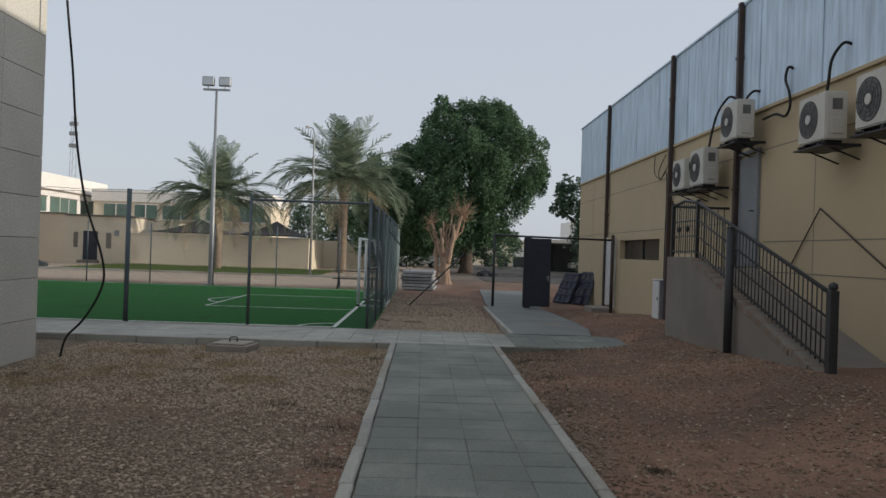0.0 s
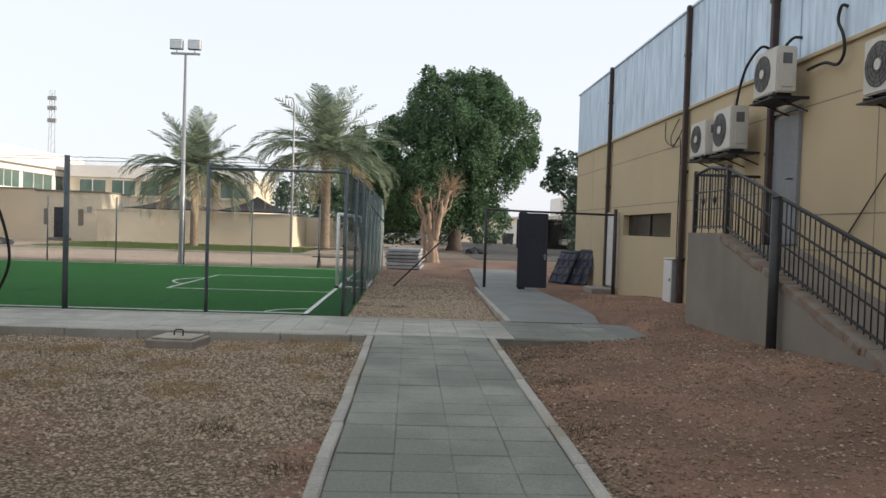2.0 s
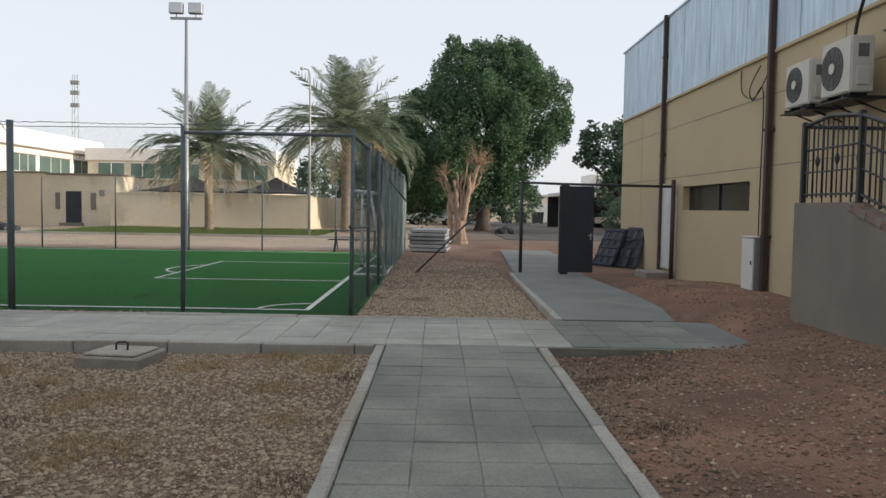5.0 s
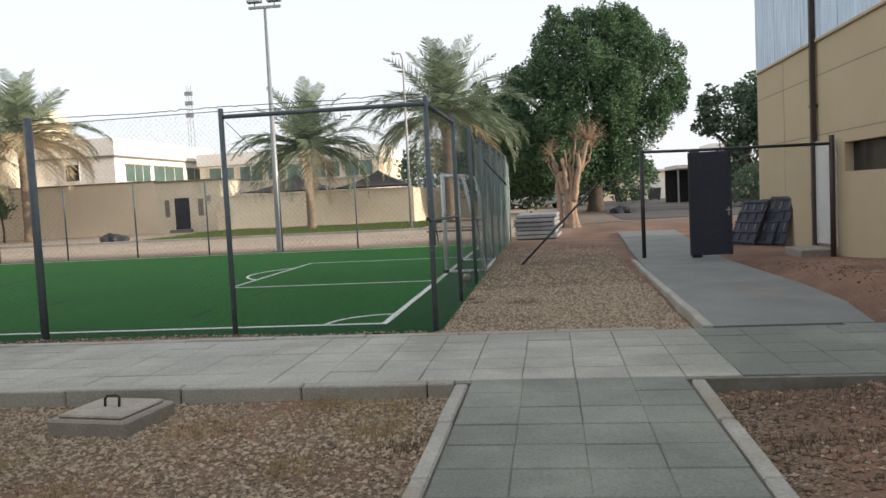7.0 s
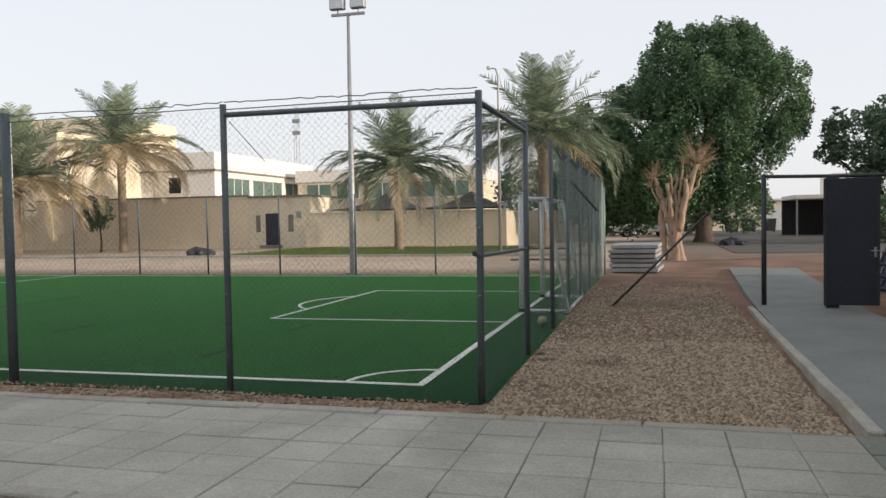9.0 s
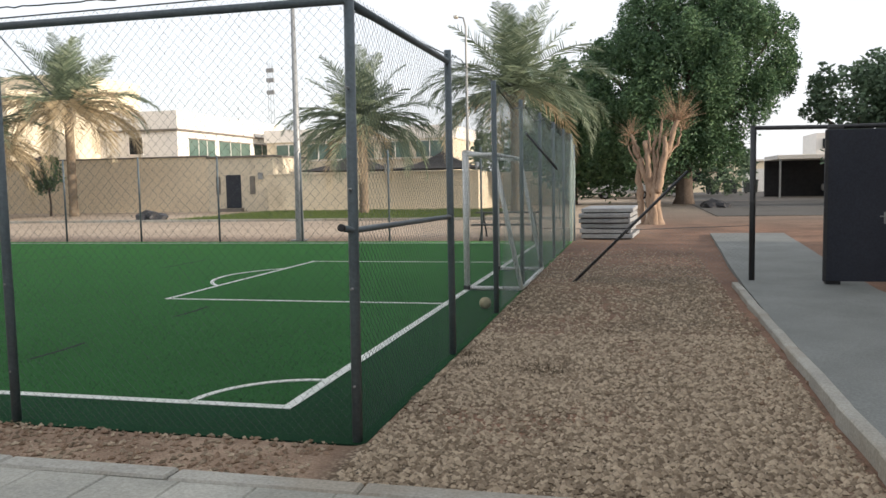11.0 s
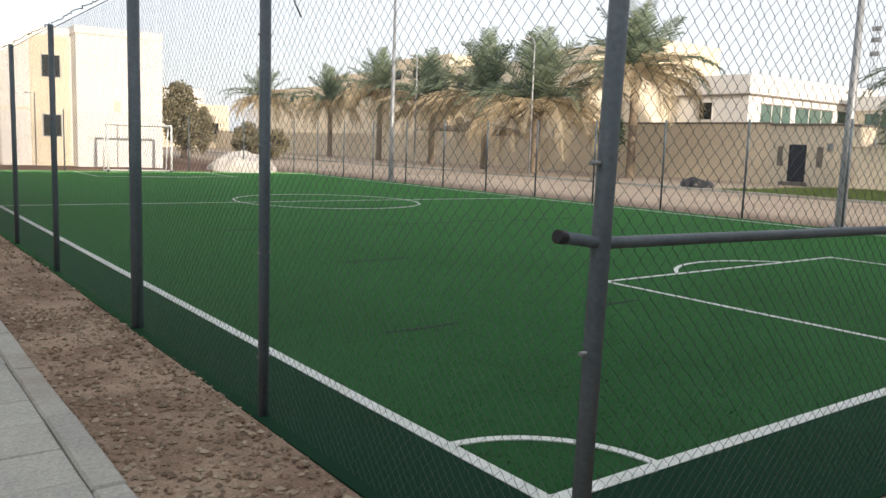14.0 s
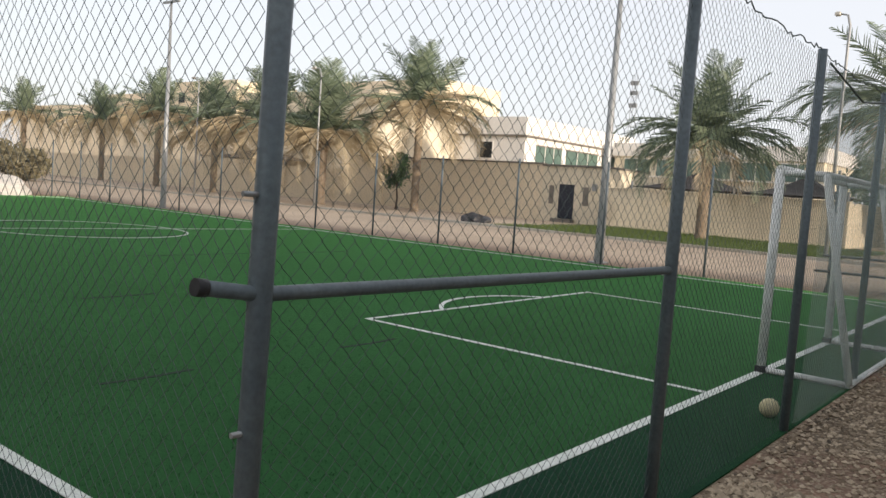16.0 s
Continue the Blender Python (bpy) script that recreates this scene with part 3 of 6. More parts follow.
for i in range(len(FRONT) - 1):
    part("top_wire", tube(loose_wire(FRONT[i], FRONT[i + 1], 2.775, 0.013, i), 0.005, 4), M_WIRE, fence_front)
    part("selvage_wire", tube([(FRONT[i][0], -0.005, 2.73), (FRONT[i + 1][0], -0.005, 2.71)], 0.005, 4), M_WIRE, fence_front)
for i in range(len(SIDE) - 1):
    a = (0.0, SIDE[i][1] - 0.06)
    b = (0.03, SIDE[i + 1][1] - 0.06)
    part("top_wire", tube(loose_wire(a, b, 2.74, 0.03, 50 + i), 0.005, 4), M_WIRE, fence_side)
part("tension_wire", tube([(0, 0, 2.62), (0.02, 2.5, 2.72)], 0.005, 4), M_WIRE, fence_side)


def net_sheet(y0, y1):
    """Shade net on one bay of the side fence, sagging in folds."""
    bm = bmesh.new()
    ny, nz = 18, 16
    rows = []
    for i in range(ny + 1):
        y = y0 + (y1 - y0) * i / ny
        row = []
        for j in range(nz + 1):
            u = j / nz
            z = 0.05 + u * (2.62 - 0.14 * math.sin(math.pi * i / ny))
            row.append(bm.verts.new((0.085 + 0.05 * math.sin(y * 2.7 + u * 2.0) * math.sin(u * math.pi) + 0.03 * noise.noise((y * 1.5, z * 1.5, 3)), y - 4.9, z)))
        rows.append(row)
    for p, q in zip(rows, rows[1:]):
        for j in range(nz):
            bm.faces.new((p[j], q[j], q[j + 1], p[j + 1])).smooth = True
    return bm


net = base("shade_net", 0, 4.9, 0, "pale grey-green shade net draped on the fence", "net")
for (x0, y0), (x1, y1) in zip(SIDE[1:], SIDE[2:]):
    part("net_panel", net_sheet(y0, y1), M_NET, net)
    part("hem", tube([(0.09, y0 - 4.9, 2.66), (0.09, (y0 + y1) / 2 - 4.9, 2.53), (0.09, y1 - 4.9, 2.66)], 0.008, 5), M_WIRE, net)


# ---- sports hall on the east side ----
HX = 6.88                                     # face of the hall wall
HY0, HY1 = -24.0, 12.75                       # its length
hall = base("sports_hall", HX + 8, -5, 0, "long cream plastered hall with blue-grey metal cladding above", "building", kind="structure")


def on_hall(name, bm, material, parent=None, label=""):
    bmesh.ops.translate(bm, vec=(-(HX + 8), 5, 0), verts=bm.verts)
    return part(name, bm, material, parent or hall, label)


SLOT = (2.65, 6.6, 1.66, 2.2)                 # the long low window
DOORY = (-3.12, -2.08)
on_hall("wall", box(HX, HY0, -0.3, HX + 0.25, SLOT[0], 4.3), M_CREAM)
on_hall("wall", box(HX, SLOT[1], -0.3, HX + 0.25, HY1, 4.3), M_CREAM)
on_hall("wall", box(HX, SLOT[0], -0.3, HX + 0.25, SLOT[1], SLOT[2]), M_CREAM)
on_hall("wall", box(HX, SLOT[0], SLOT[3], HX + 0.25, SLOT[1], 4.3), M_CREAM)
on_hall("end_wall", box(HX + 0.25, HY1 - 0.25, -0.3, HX + 16, HY1, 4.3), M_CREAM)
on_hall("end_wall", box(HX + 0.25, HY0, -0.3, HX + 16, HY0 + 0.25, 4.3), M_CREAM)
on_hall("rear_wall", box(HX + 15.75, HY0 + 0.25, -0.3, HX + 16, HY1 - 0.25, 4.3), M_CREAM)
on_hall("window", box(HX + 0.16, SLOT[0], SLOT[2], HX + 0.2, SLOT[1], SLOT[3]), M_GLASS, None, "dark tinted strip window")
for y in (4.6,):
    on_hall("mullion", box(HX + 0.13, y - 0.02, SLOT[2], HX + 0.158, y + 0.02, SLOT[3]), M_DARK)
on_hall("ledge", box(HX - 0.05, HY0, 4.3, HX + 0.25, HY1 + 0.02, 4.36, 0.008), M_CREAM)


def cladding(y0, y1, z0, z1, x):
    """Ribbed sheet metal from y0 to y1, closed behind."""
    bm = bmesh.new()
    prof, y = [(x + 0.03, y0)], y0
    while y < y1 - 0.02:
        for dy, dx in ((0, 0), (0.14, 0), (0.155, -0.009), (0.185, -0.009)):
            if y + dy <= y1:
                prof.append((x + dx, y + dy))
        y += 0.2
    prof += [(x, y1), (x + 0.03, y1)]
    lo = [bm.verts.new((a, b, z0)) for a, b in prof]
    hi = [bm.verts.new((a, b, z1)) for a, b in prof]
    n = len(prof)
    for i in range(n):
        bm.faces.new((lo[i], lo[(i + 1) % n], hi[(i + 1) % n], hi[i]))
    bm.normal_update()
    return bm


y = HY0
k = 0
while y < HY1 - 0.1:
    y1 = min(y + (0.8, 1.2, 1.0)[k % 3], HY1)
    on_hall("cladding_sheet", cladding(y + 0.009, y1 - 0.009, 4.365, 6.38, HX - 0.02 - 0.006 * (k % 2)), M_METAL)
    y, k = y1, k + 1
on_hall("cladding_backing", box(HX + 0.02, HY0 + 0.02, 4.365, HX + 0.2, HY1 - 0.02, 6.36), M_DARK)
on_hall("roof_edge", box(HX - 0.06, HY0, 6.38, HX + 0.3, HY1 + 0.03, 6.43, 0.006), M_METAL)
on_hall("end_cladding", box(HX + 0.2, HY1 - 0.2, 4.36, HX + 16, HY1 + 0.01, 6.38), M_METAL)
on_hall("roof", box(HX + 0.3, HY0, 6.3, HX + 16, HY1 - 0.2, 6.4), M_METAL)
for y in (8.1, 1.72, -2.25, -10.5, -16.0):
    on_hall("downpipe", box(HX - 0.13, y - 0.055, 0.0, HX - 0.03, y + 0.055, 6.44, 0.012), M_PIPE, None, "brown square steel downpipe")
    for z in (1.2, 3.0, 5.4):
        on_hall("pipe_bracket", box(HX - 0.14, y - 0.075, z, HX - 0.001, y + 0.075, z + 0.05), M_PIPE)
# fine joints in the plaster
for z in (2.42, 3.62):
    on_hall("plaster_joint", box(HX - 0.003, -2.0 if z < 3 else HY0, z, HX + 0.0, HY1, z + 0.016), M_STAIR)
for y in (10.4, -0.6, -5.05, -8.3):
    on_hall("plaster_joint", box(HX - 0.003, y, 0.3, HX, y + 0.014, 4.28), M_STAIR)
for z in (1.55, 2.05):
    on_hall("plaster_joint", box(HX - 0.004, -12.0, z, HX, -3.3, z + 0.018), M_STAIR)

door = base("door_1", HX, sum(DOORY) / 2, 1.62, "closed grey steel door at the top of the ramp", "door", kind="structure")
part("door_leaf", box(-0.045, -0.46, 0, -0.005, 0.46, 1.94, 0.006), M_DOOR, door)
for k in (-1, 1):
    part("door_frame", box(-0.06, k * 0.47, 0, -0.002, k * 0.53, 2.0), M_DOOR, door)
part("door_frame", box(-0.06, -0.53, 2.0, -0.002, 0.53, 2.06), M_DOOR, door)
part("door_handle", tube([(-0.045, -0.38, 0.98), (-0.10, -0.38, 0.98), (-0.10, -0.28, 0.98)], 0.012, 6), M_DARK, door)

wdoor = base("door_2", HX, 7.5, 0.22, "closed white steel door with a concrete step", "door", kind="structure")
part("door_leaf", box(-0.06, -0.45, 0.02, -0.01, 0.45, 2.0, 0.006), M_WDOOR, wdoor)
part("door_frame", box(-0.07, 0.46, 0, -0.002, 0.52, 2.08), M_WDOOR, wdoor)
part("door_frame", box(-0.07, -0.52, 0, -0.002, -0.46, 2.08), M_WDOOR, wdoor)
part("step", box(-0.7, -0.55, -0.3, -0.075, 0.55, -0.04, 0.015), M_LIDC, wdoor, "rough concrete step")

# ---- ramp with railing ----
RX = 5.72
ramp = base("entrance_ramp", RX, -5, 0, "grey rendered concrete ramp with a broken brick edge", "ramp", kind="structure")


def on_ramp(name, bm, material, label=""):
    bmesh.ops.translate(bm, vec=(-RX, 5, 0), verts=bm.verts)
    return part(name, bm, material, ramp, label)


on_ramp("side_wall", prism([(-1.78, -0.1), (-1.78, 1.76), (-3.1, 1.76), (-7.75, 0.42), (-7.75, -0.1)], RX, RX + 0.18, 'x'), M_STAIR)
on_ramp("landing", box(RX + 0.18, -3.12, -0.1, HX - 0.001, -1.78, 1.6), M_STAIR)
on_ramp("slope", prism([(-3.12, -0.1), (-3.12, 1.6), (-7.75, 0.3), (-7.75, -0.1)], RX + 0.18, HX - 0.001, 'x'), M_STAIR)
rnd = random.Random(4)
ny = 46
for i in range(ny):                            # worn coping stones on the slope
    u = i / ny
    yy = -3.12 - 4.6 * u
    zz = 1.76 - 1.34 * u
    w = rnd.uniform(0.10, 0.125)
    m = Matrix.Translation((RX + 0.08, yy, zz - 0.035 + rnd.uniform(-0.006, 0.008))) @ Euler((radians(-16) * -1 + rnd.uniform(-0.12, 0.12), rnd.uniform(-0.08, 0.08), rnd.uniform(-0.1, 0.1))).to_matrix().to_4x4()
    on_ramp("coping_brick", box(-0.085 - rnd.uniform(0, 0.02), -w / 2, -0.055, 0.1, w / 2, 0.035, 0.006, m), M_BRICKEDGE if i % 3 else M_STAIR)

rail = base("ramp_railing", RX + 0.09, -5, 0, "black wrought-iron railing along the ramp and landing", "railing")


def on_rail(name, bm, label=""):
    bmesh.ops.translate(bm, vec=(-(RX + 0.09), 5, 0), verts=bm.verts)
    return part(name, bm, M_IRON, rail, label)


def rail_z(y):
    if y > -3.15:
        return 2.70 + 0.07 * (1 - abs((y + 2.45) / 0.7))
    return 2.70 - (-3.15 - y) * (1.32 / 4.55)


def foot_z(y):
    return 1.77 if y > -3.1 else 1.77 - (-3.1 - y) * (1.34 / 4.65)


RR = RX + 0.09
on_rail("handrail", tube([(RR, -1.8, rail_z(-1.8)), (RR, -2.45, rail_z(-2.45)), (RR, -3.15, rail_z(-3.15)), (RR, -7.7, rail_z(-7.7))], 0.026, 8))
on_rail("lower_rail", tube([(RR, -1.8, 1.86), (RR, -3.12, 1.86), (RR, -7.7, foot_z(-7.7) + 0.1)], 0.016, 6))
on_rail("middle_rail", tube([(RR, -1.8, 2.40), (RR, -3.14, 2.40), (RR, -7.7, rail_z(-7.7) - 0.3)], 0.014, 6))
on_rail("middle_rail", tube([(RR, -1.8, 2.13), (RR, -3.13, 2.13), (RR, -7.7, foot_z(-7.7) + 0.38)], 0.012, 6))
y = -1.92
i = 0
while y > -7.65:
    on_rail("baluster", tube([(RR, y, foot_z(y) + 0.05), (RR, y, rail_z(y))], 0.0085, 6))
    if i % 4 == 2 and y > -3.1:
        zc = (foot_z(y) + rail_z(y)) / 2
        on_rail("ornament", tube([(RR, y, zc - 0.07), (RR, y, zc - 0.03), (RR, y, zc), (RR, y, zc + 0.03), (RR, y, zc + 0.07)], [0.009, 0.024, 0.032, 0.024, 0.009], 8))
    y -= 0.118
    i += 1
for y, w in ((-1.8, 0.03), (-3.14, 0.03), (-7.72, 0.05)):
    on_rail("rail_post", box(RR - w, y - w, max(foot_z(y) - 0.1, 0.2), RR + w, y + w, rail_z(y) + 0.05, 0.006))
kn = bmesh.new()
bmesh.ops.create_icosphere(kn, subdivisions=2, radius=0.055, matrix=Matrix.Translation((RR, -7.72, rail_z(-7.72) + 0.09)))
on_rail("finial", kn)
for k in range(8):                             # far side of the landing
    x = RR + 0.12 * (k + 1)
    on_rail("baluster", tube([(x, -1.8, 1.6), (x, -1.8, 2.70)], 0.0085, 6))
on_rail("handrail", tube([(RR, -1.8, 2.7), (HX - 0.02, -1.8, 2.7)], 0.024, 8))
bollard = base("steel_post", 5.62, -5.12, 0.2, "thick black steel post standing before the ramp", "post")
part("shaft", tube([(0, 0, -0.1), (0, 0, 2.0)], 0.062, 14), M_IRON, bollard)
part("cap", tube([(0, 0, 2.0), (0, 0, 2.02)], [0.068, 0.05], 14), M_IRON, bollard)


# ---- air conditioners ----
def ac_unit(y, z, h=0.70, w=0.76, d=0.30, face=6.34):
    """Outdoor unit on a bracket; its fan faces away from the wall."""
    a = base("air_conditioner", face, y, z, "off-white outdoor air conditioner on a wall bracket", "air conditioner", "air conditioners on the hall")
    part("casing", box(0, -w / 2, 0, d, w / 2, h, 0.018, None, 2), M_AC, a)
    part("fan_ring", tube([(-0.004, w * 0.1, h / 2), (0.012, w * 0.1, h / 2)], h * 0.40, 28), M_GRILLE, a)
    bm = bmesh.new()
    for q in range(5):
        r = h * 0.39 * (q + 1) / 5
        pts = [(-0.012, w * 0.1 + r * math.cos(t * math.pi / 14), h / 2 + r * math.sin(t * math.pi / 14)) for t in range(29)]
        tube(pts, 0.0035, 4, bm)
    for q in range(10):
        t = q * math.pi / 5
        tube([(-0.012, w * 0.1, h / 2), (-0.012, w * 0.1 + h * 0.39 * math.cos(t), h / 2 + h * 0.39 * math.sin(t))], 0.003, 4, bm)
    part("fan_guard", bm, M_DARK, a)
    part("fan_hub", tube([(-0.02, w * 0.1, h / 2), (0.0, w * 0.1, h / 2)], h * 0.10, 16), M_AC, a, "pale fan hub")
    part("side_cover", box(d * 0.25, -w / 2 - 0.02, h * 0.12, d * 0.8, -w / 2 - 0.001, h * 0.45, 0.006), M_AC, a)
    part("service_label", box(d * 0.3, -w / 2 - 0.004, h * 0.62, d * 0.75, -w / 2 - 0.001, h * 0.85), M_GRILLE, a)
    for k in (-1, 1):
        part("bracket_arm", box(-0.04, k * w * 0.36 - 0.02, -0.07, HX - face - 0.001, k * w * 0.36 + 0.02, -0.03), M_DARK, a)
        part("bracket_brace", tube([(0.05, k * w * 0.36, -0.06), (HX - face - 0.01, k * w * 0.36, -0.24)], 0.013, 6), M_DARK, a)
        part("rubber_foot", box(0.04, k * w * 0.36 - 0.04, -0.03, d - 0.04, k * w * 0.36 + 0.04, 0.0), M_DARK, a)
    part("tray", box(-0.05, -w / 2 - 0.03, -0.09, d + 0.1, w / 2 + 0.03, -0.071), M_DARK, a)
    return a


for y, z, h in ((-0.32, 3.15, 0.62), (-1.42, 3.15, 0.70), (-3.0, 3.80, 0.66), (-5.98, 3.36, 0.64), (-7.46, 3.36, 0.66)):
    ac_unit(y, z, h)


def hose(pts, label, r=0.022):
    bm = bmesh.new()
    fine = []
    P = [Vector(p) for p in pts]
    for i in range(len(P) - 1):
        p0, p1, p2, p3 = P[max(i - 1, 0)], P[i], P[i + 1], P[min(i + 2, len(P) - 1)]
        for q in range(6):
            t = q / 6
            fine.append(0.5 * ((2 * p1) + (p2 - p0) * t + (2 * p0 - 5 * p1 + 4 * p2 - p3) * t * t + (3 * p1 - p0 - 3 * p2 + p3) * t ** 3))
    fine.append(P[-1])
    return thing("refrigerant_hose", tube(fine, r, 8, bm), M_CABLE, label, "hose", "hoses on the hall")


hose([(HX - 0.02, -1.95, 4.75), (HX - 0.12, -1.85, 4.78), (HX - 0.2, -1.55, 4.55), (HX - 0.25, -1.4, 4.2), (HX - 0.3, -1.4, 3.88)], "black insulated hose from the cladding to an air conditioner")
hose([(HX - 0.02, -3.05, 4.66), (HX - 0.10, -2.98, 4.68), (HX - 0.18, -2.92, 4.60), (HX - 0.24, -2.9, 4.46)], "black insulated hose curling out of the cladding")
hose([(HX - 0.02, -4.28, 4.78), (HX - 0.09, -4.24, 4.80), (HX - 0.1, -4.18, 4.62), (HX - 0.1, -4.32, 4.40), (HX - 0.1, -4.36, 4.16), (HX - 0.1, -4.2, 4.04), (HX - 0.12, -3.9, 4.12), (HX - 0.15, -3.5, 4.1)], "black insulated hose looping down the wall")
hose([(HX - 0.02, -6.0, 4.72), (HX - 0.12, -5.95, 4.74), (HX - 0.2, -5.82, 4.55), (HX - 0.22, -5.78, 4.25), (HX - 0.25, -5.78, 4.0)], "black insulated hose from the cladding to an air conditioner")
hose([(HX - 0.02, 2.3, 4.2), (HX - 0.08, 2.6, 3.85), (HX - 0.1, 2.4, 3.6), (HX - 0.06, 2.05, 3.7), (HX - 0.04, 2.1, 2.0), (HX - 0.04, 2.1, 0.5)], "thin grey cables hanging on the wall", 0.010)
hose([(HX - 0.02, 3.2, 4.25), (HX - 0.1, 2.9, 3.8), (HX - 0.1, 2.3, 3.65), (HX - 0.05, 1.9, 4.0)], "thin grey cables hanging on the wall", 0.010)
thing("wall_conduit", tube([(HX - 0.02, -4.4, 1.7), (HX - 0.04, -5.3, 2.52), (HX - 0.04, -8.6, 0.9)], 0.012, 6), M_PIPE, "bent brown conduit pipe on the plaster", "pipe")

cab = base("electrical_cabinet", HX - 0.11, 2.06, 0.22, "narrow white metal electrical cabinet on a concrete plinth", "cabinet")
part("plinth", box(-0.2, -0.34, -0.25, 0.1, 0.34, 0.06, 0.015), M_LIDC, cab, "stained concrete plinth")
part("body", box(-0.1, -0.26, 0.06, 0.1, 0.26, 0.98, 0.01), M_DOOR, cab)
part("cabinet_door", box(-0.125, -0.25, 0.08, -0.102, 0.25, 0.96, 0.004), M_WDOOR, cab)
part("lock", box(-0.14, -0.2, 0.52, -0.126, -0.17, 0.58), M_DARK, cab)
part("roof", box(-0.135, -0.28, 0.98, 0.1, 0.28, 1.0, 0.005), M_WDOOR, cab)

# ---- gate and cross fence ----
GY = 7.6
gate = base("steel_gate", 4.22, 7.3, 0, "open black sheet-steel gate on round posts", "gate")
part("gate_post", tube([(-0.93, 0.36, -0.1), (-0.93, 0.36, 2.30)], 0.042, 10), M_IRON, gate)
part("gate_post", box(-0.03, -0.06, -0.1, 0.16, 0.06, 2.24, 0.008), M_IRON, gate)
part("lintel", tube([(-0.93, 0.36, 2.27), (0.0, 0.1, 2.24), (2.48, -0.5, 2.20)], 0.03, 8), M_IRON, gate)
leaf = part("gate_leaf", box(-0.08, -0.11, 0.14, 0.74, -0.07, 2.19, 0.008), M_GATE, gate)
part("handle", tube([(0.62, -0.11, 1.02), (0.62, -0.16, 1.02), (0.72, -0.16, 1.02)], 0.011, 6), M_GALV, leaf, "small steel lever handle")
part("lock_plate", box(0.66, -0.118, 0.92, 0.70, -0.111, 1.08), M_GALV, leaf)
part("frame_bar", box(-0.08, -0.125, 0.14, -0.04, -0.111, 2.19), M_IRON, leaf)
part("frame_bar", box(0.70, -0.125, 0.14, 0.74, -0.119, 2.19), M_IRON, leaf)
part("end_post", tube([(2.5, -0.5, -0.1), (2.5, -0.5, 2.36)], 0.05, 10), M_PIPE, gate, "rusty brown end post")
LOW = link_panel("mesh_panel", 2.5, 0.85, 0.058, 0.0014, M_WIRE_FAR)
FULL = link_panel("mesh_panel", 2.5, 2.15, 0.058, 0.0014, M_WIRE_FAR)
cross = base("chain_link_fence", 0.1, GY, 0, "sagging chain-link fence leaning between pitch and gate", "fence", "pitch fences")
piece("mesh_panel", LOW, cross, 0.0, 0.0, 0.03, math.degrees(math.atan2(0.06, 3.2)), (3.2 / 2.5, 1, 1))
piece("mesh_panel", FULL, cross, 4.92, -0.42, 0.05, math.degrees(math.atan2(-0.36, 1.68)), (1.72 / 2.5, 1, 1))
part("leaning_bar", tube([(0.62, 0.18, 0.0), (2.3, 0.14, 1.68)], 0.022, 8), M_IRON, cross, "rusty bar leaning across the fence")
part("mesh_wire", tube([(0.0, 0, 0.86), (1.5, 0.02, 0.83), (3.2, 0.06, 0.88)], 0.004, 4), M_WIRE_FAR, cross)
part("net_brace", tube([(-0.05, -0.1, 2.3), (0.4, 0.1, 1.75)], 0.018, 6), M_IRON, cross)


def pallet(x, y, tilt, yaw, label):
    """A black plastic panel with a grid of ribs, leaning."""
    p = base("plastic_panel", x, y, ground_z(x, y) + 0.02, label, "panel", "panels leaning on the hall", rz=yaw)
    m = Matrix.Rotation(radians(tilt), 4, 'X')
    part("frame", box(-0.42, -0.02, 0, 0.42, 0.02, 1.16, 0.006, m), M_PALLET, p)
    for k in range(5):
        part("rib", box(-0.42, -0.055, 0.03 + k * 0.26, 0.42, -0.021, 0.07 + k * 0.26, 0.004, m), M_PALLET, p)
    for k in range(6):
        for z in range(4):
            if (k + z) % 2 == 0:
                part("slat", box(-0.40 + k * 0.14, -0.045, 0.1 + z * 0.26, -0.36 + k * 0.14, -0.021, 0.27 + z * 0.26, 0.003, m), M_GRILLE if z % 2 else M_PALLET, p)
    return p


pallet(5.9, 10.7, -27, -62, "scuffed blue-black plastic panel with a ribbed grid")
pallet(6.25, 10.45, -25, -64, "plain blue-black plastic panel leaning on another")
pallet(6.5, 10.2, -17, -68, "plain blue-black plastic panel leaning on the wall")


# ---- building of stone panels west of the path, and its hanging cable ----
BX, BY = -4.36, -5.15
stone = base("stone_clad_building", BX - 4, BY - 8, 0, "pale stone-clad building wall of large panels", "building", kind="structure")


def on_stone(name, bm, material, label=""):
    bmesh.ops.translate(bm, vec=(-(BX - 4), -(BY - 8), 0), verts=bm.verts)
    return part(name, bm, material, stone, label)


on_stone("core", box(BX - 8, BY - 17, -0.2, BX - 0.03, BY - 0.03, 7.0), M_JOINT)
for r in range(12):
    z0 = 0.0 + r * 0.575
    for c in range(15):
        y1 = BY - c * 1.13
        on_stone("stone_panel", box(BX - 0.03, y1 - 1.124, z0 + 0.004, BX, y1, z0 + 0.571, 0.003), M_STONE)
    for c in range(3):
        x1 = BX - 0.032 - c * 1.13
        on_stone("stone_panel", box(x1 - 1.124, BY - 0.03, z0 + 0.004, x1, BY, z0 + 0.571, 0.003), M_STONE)

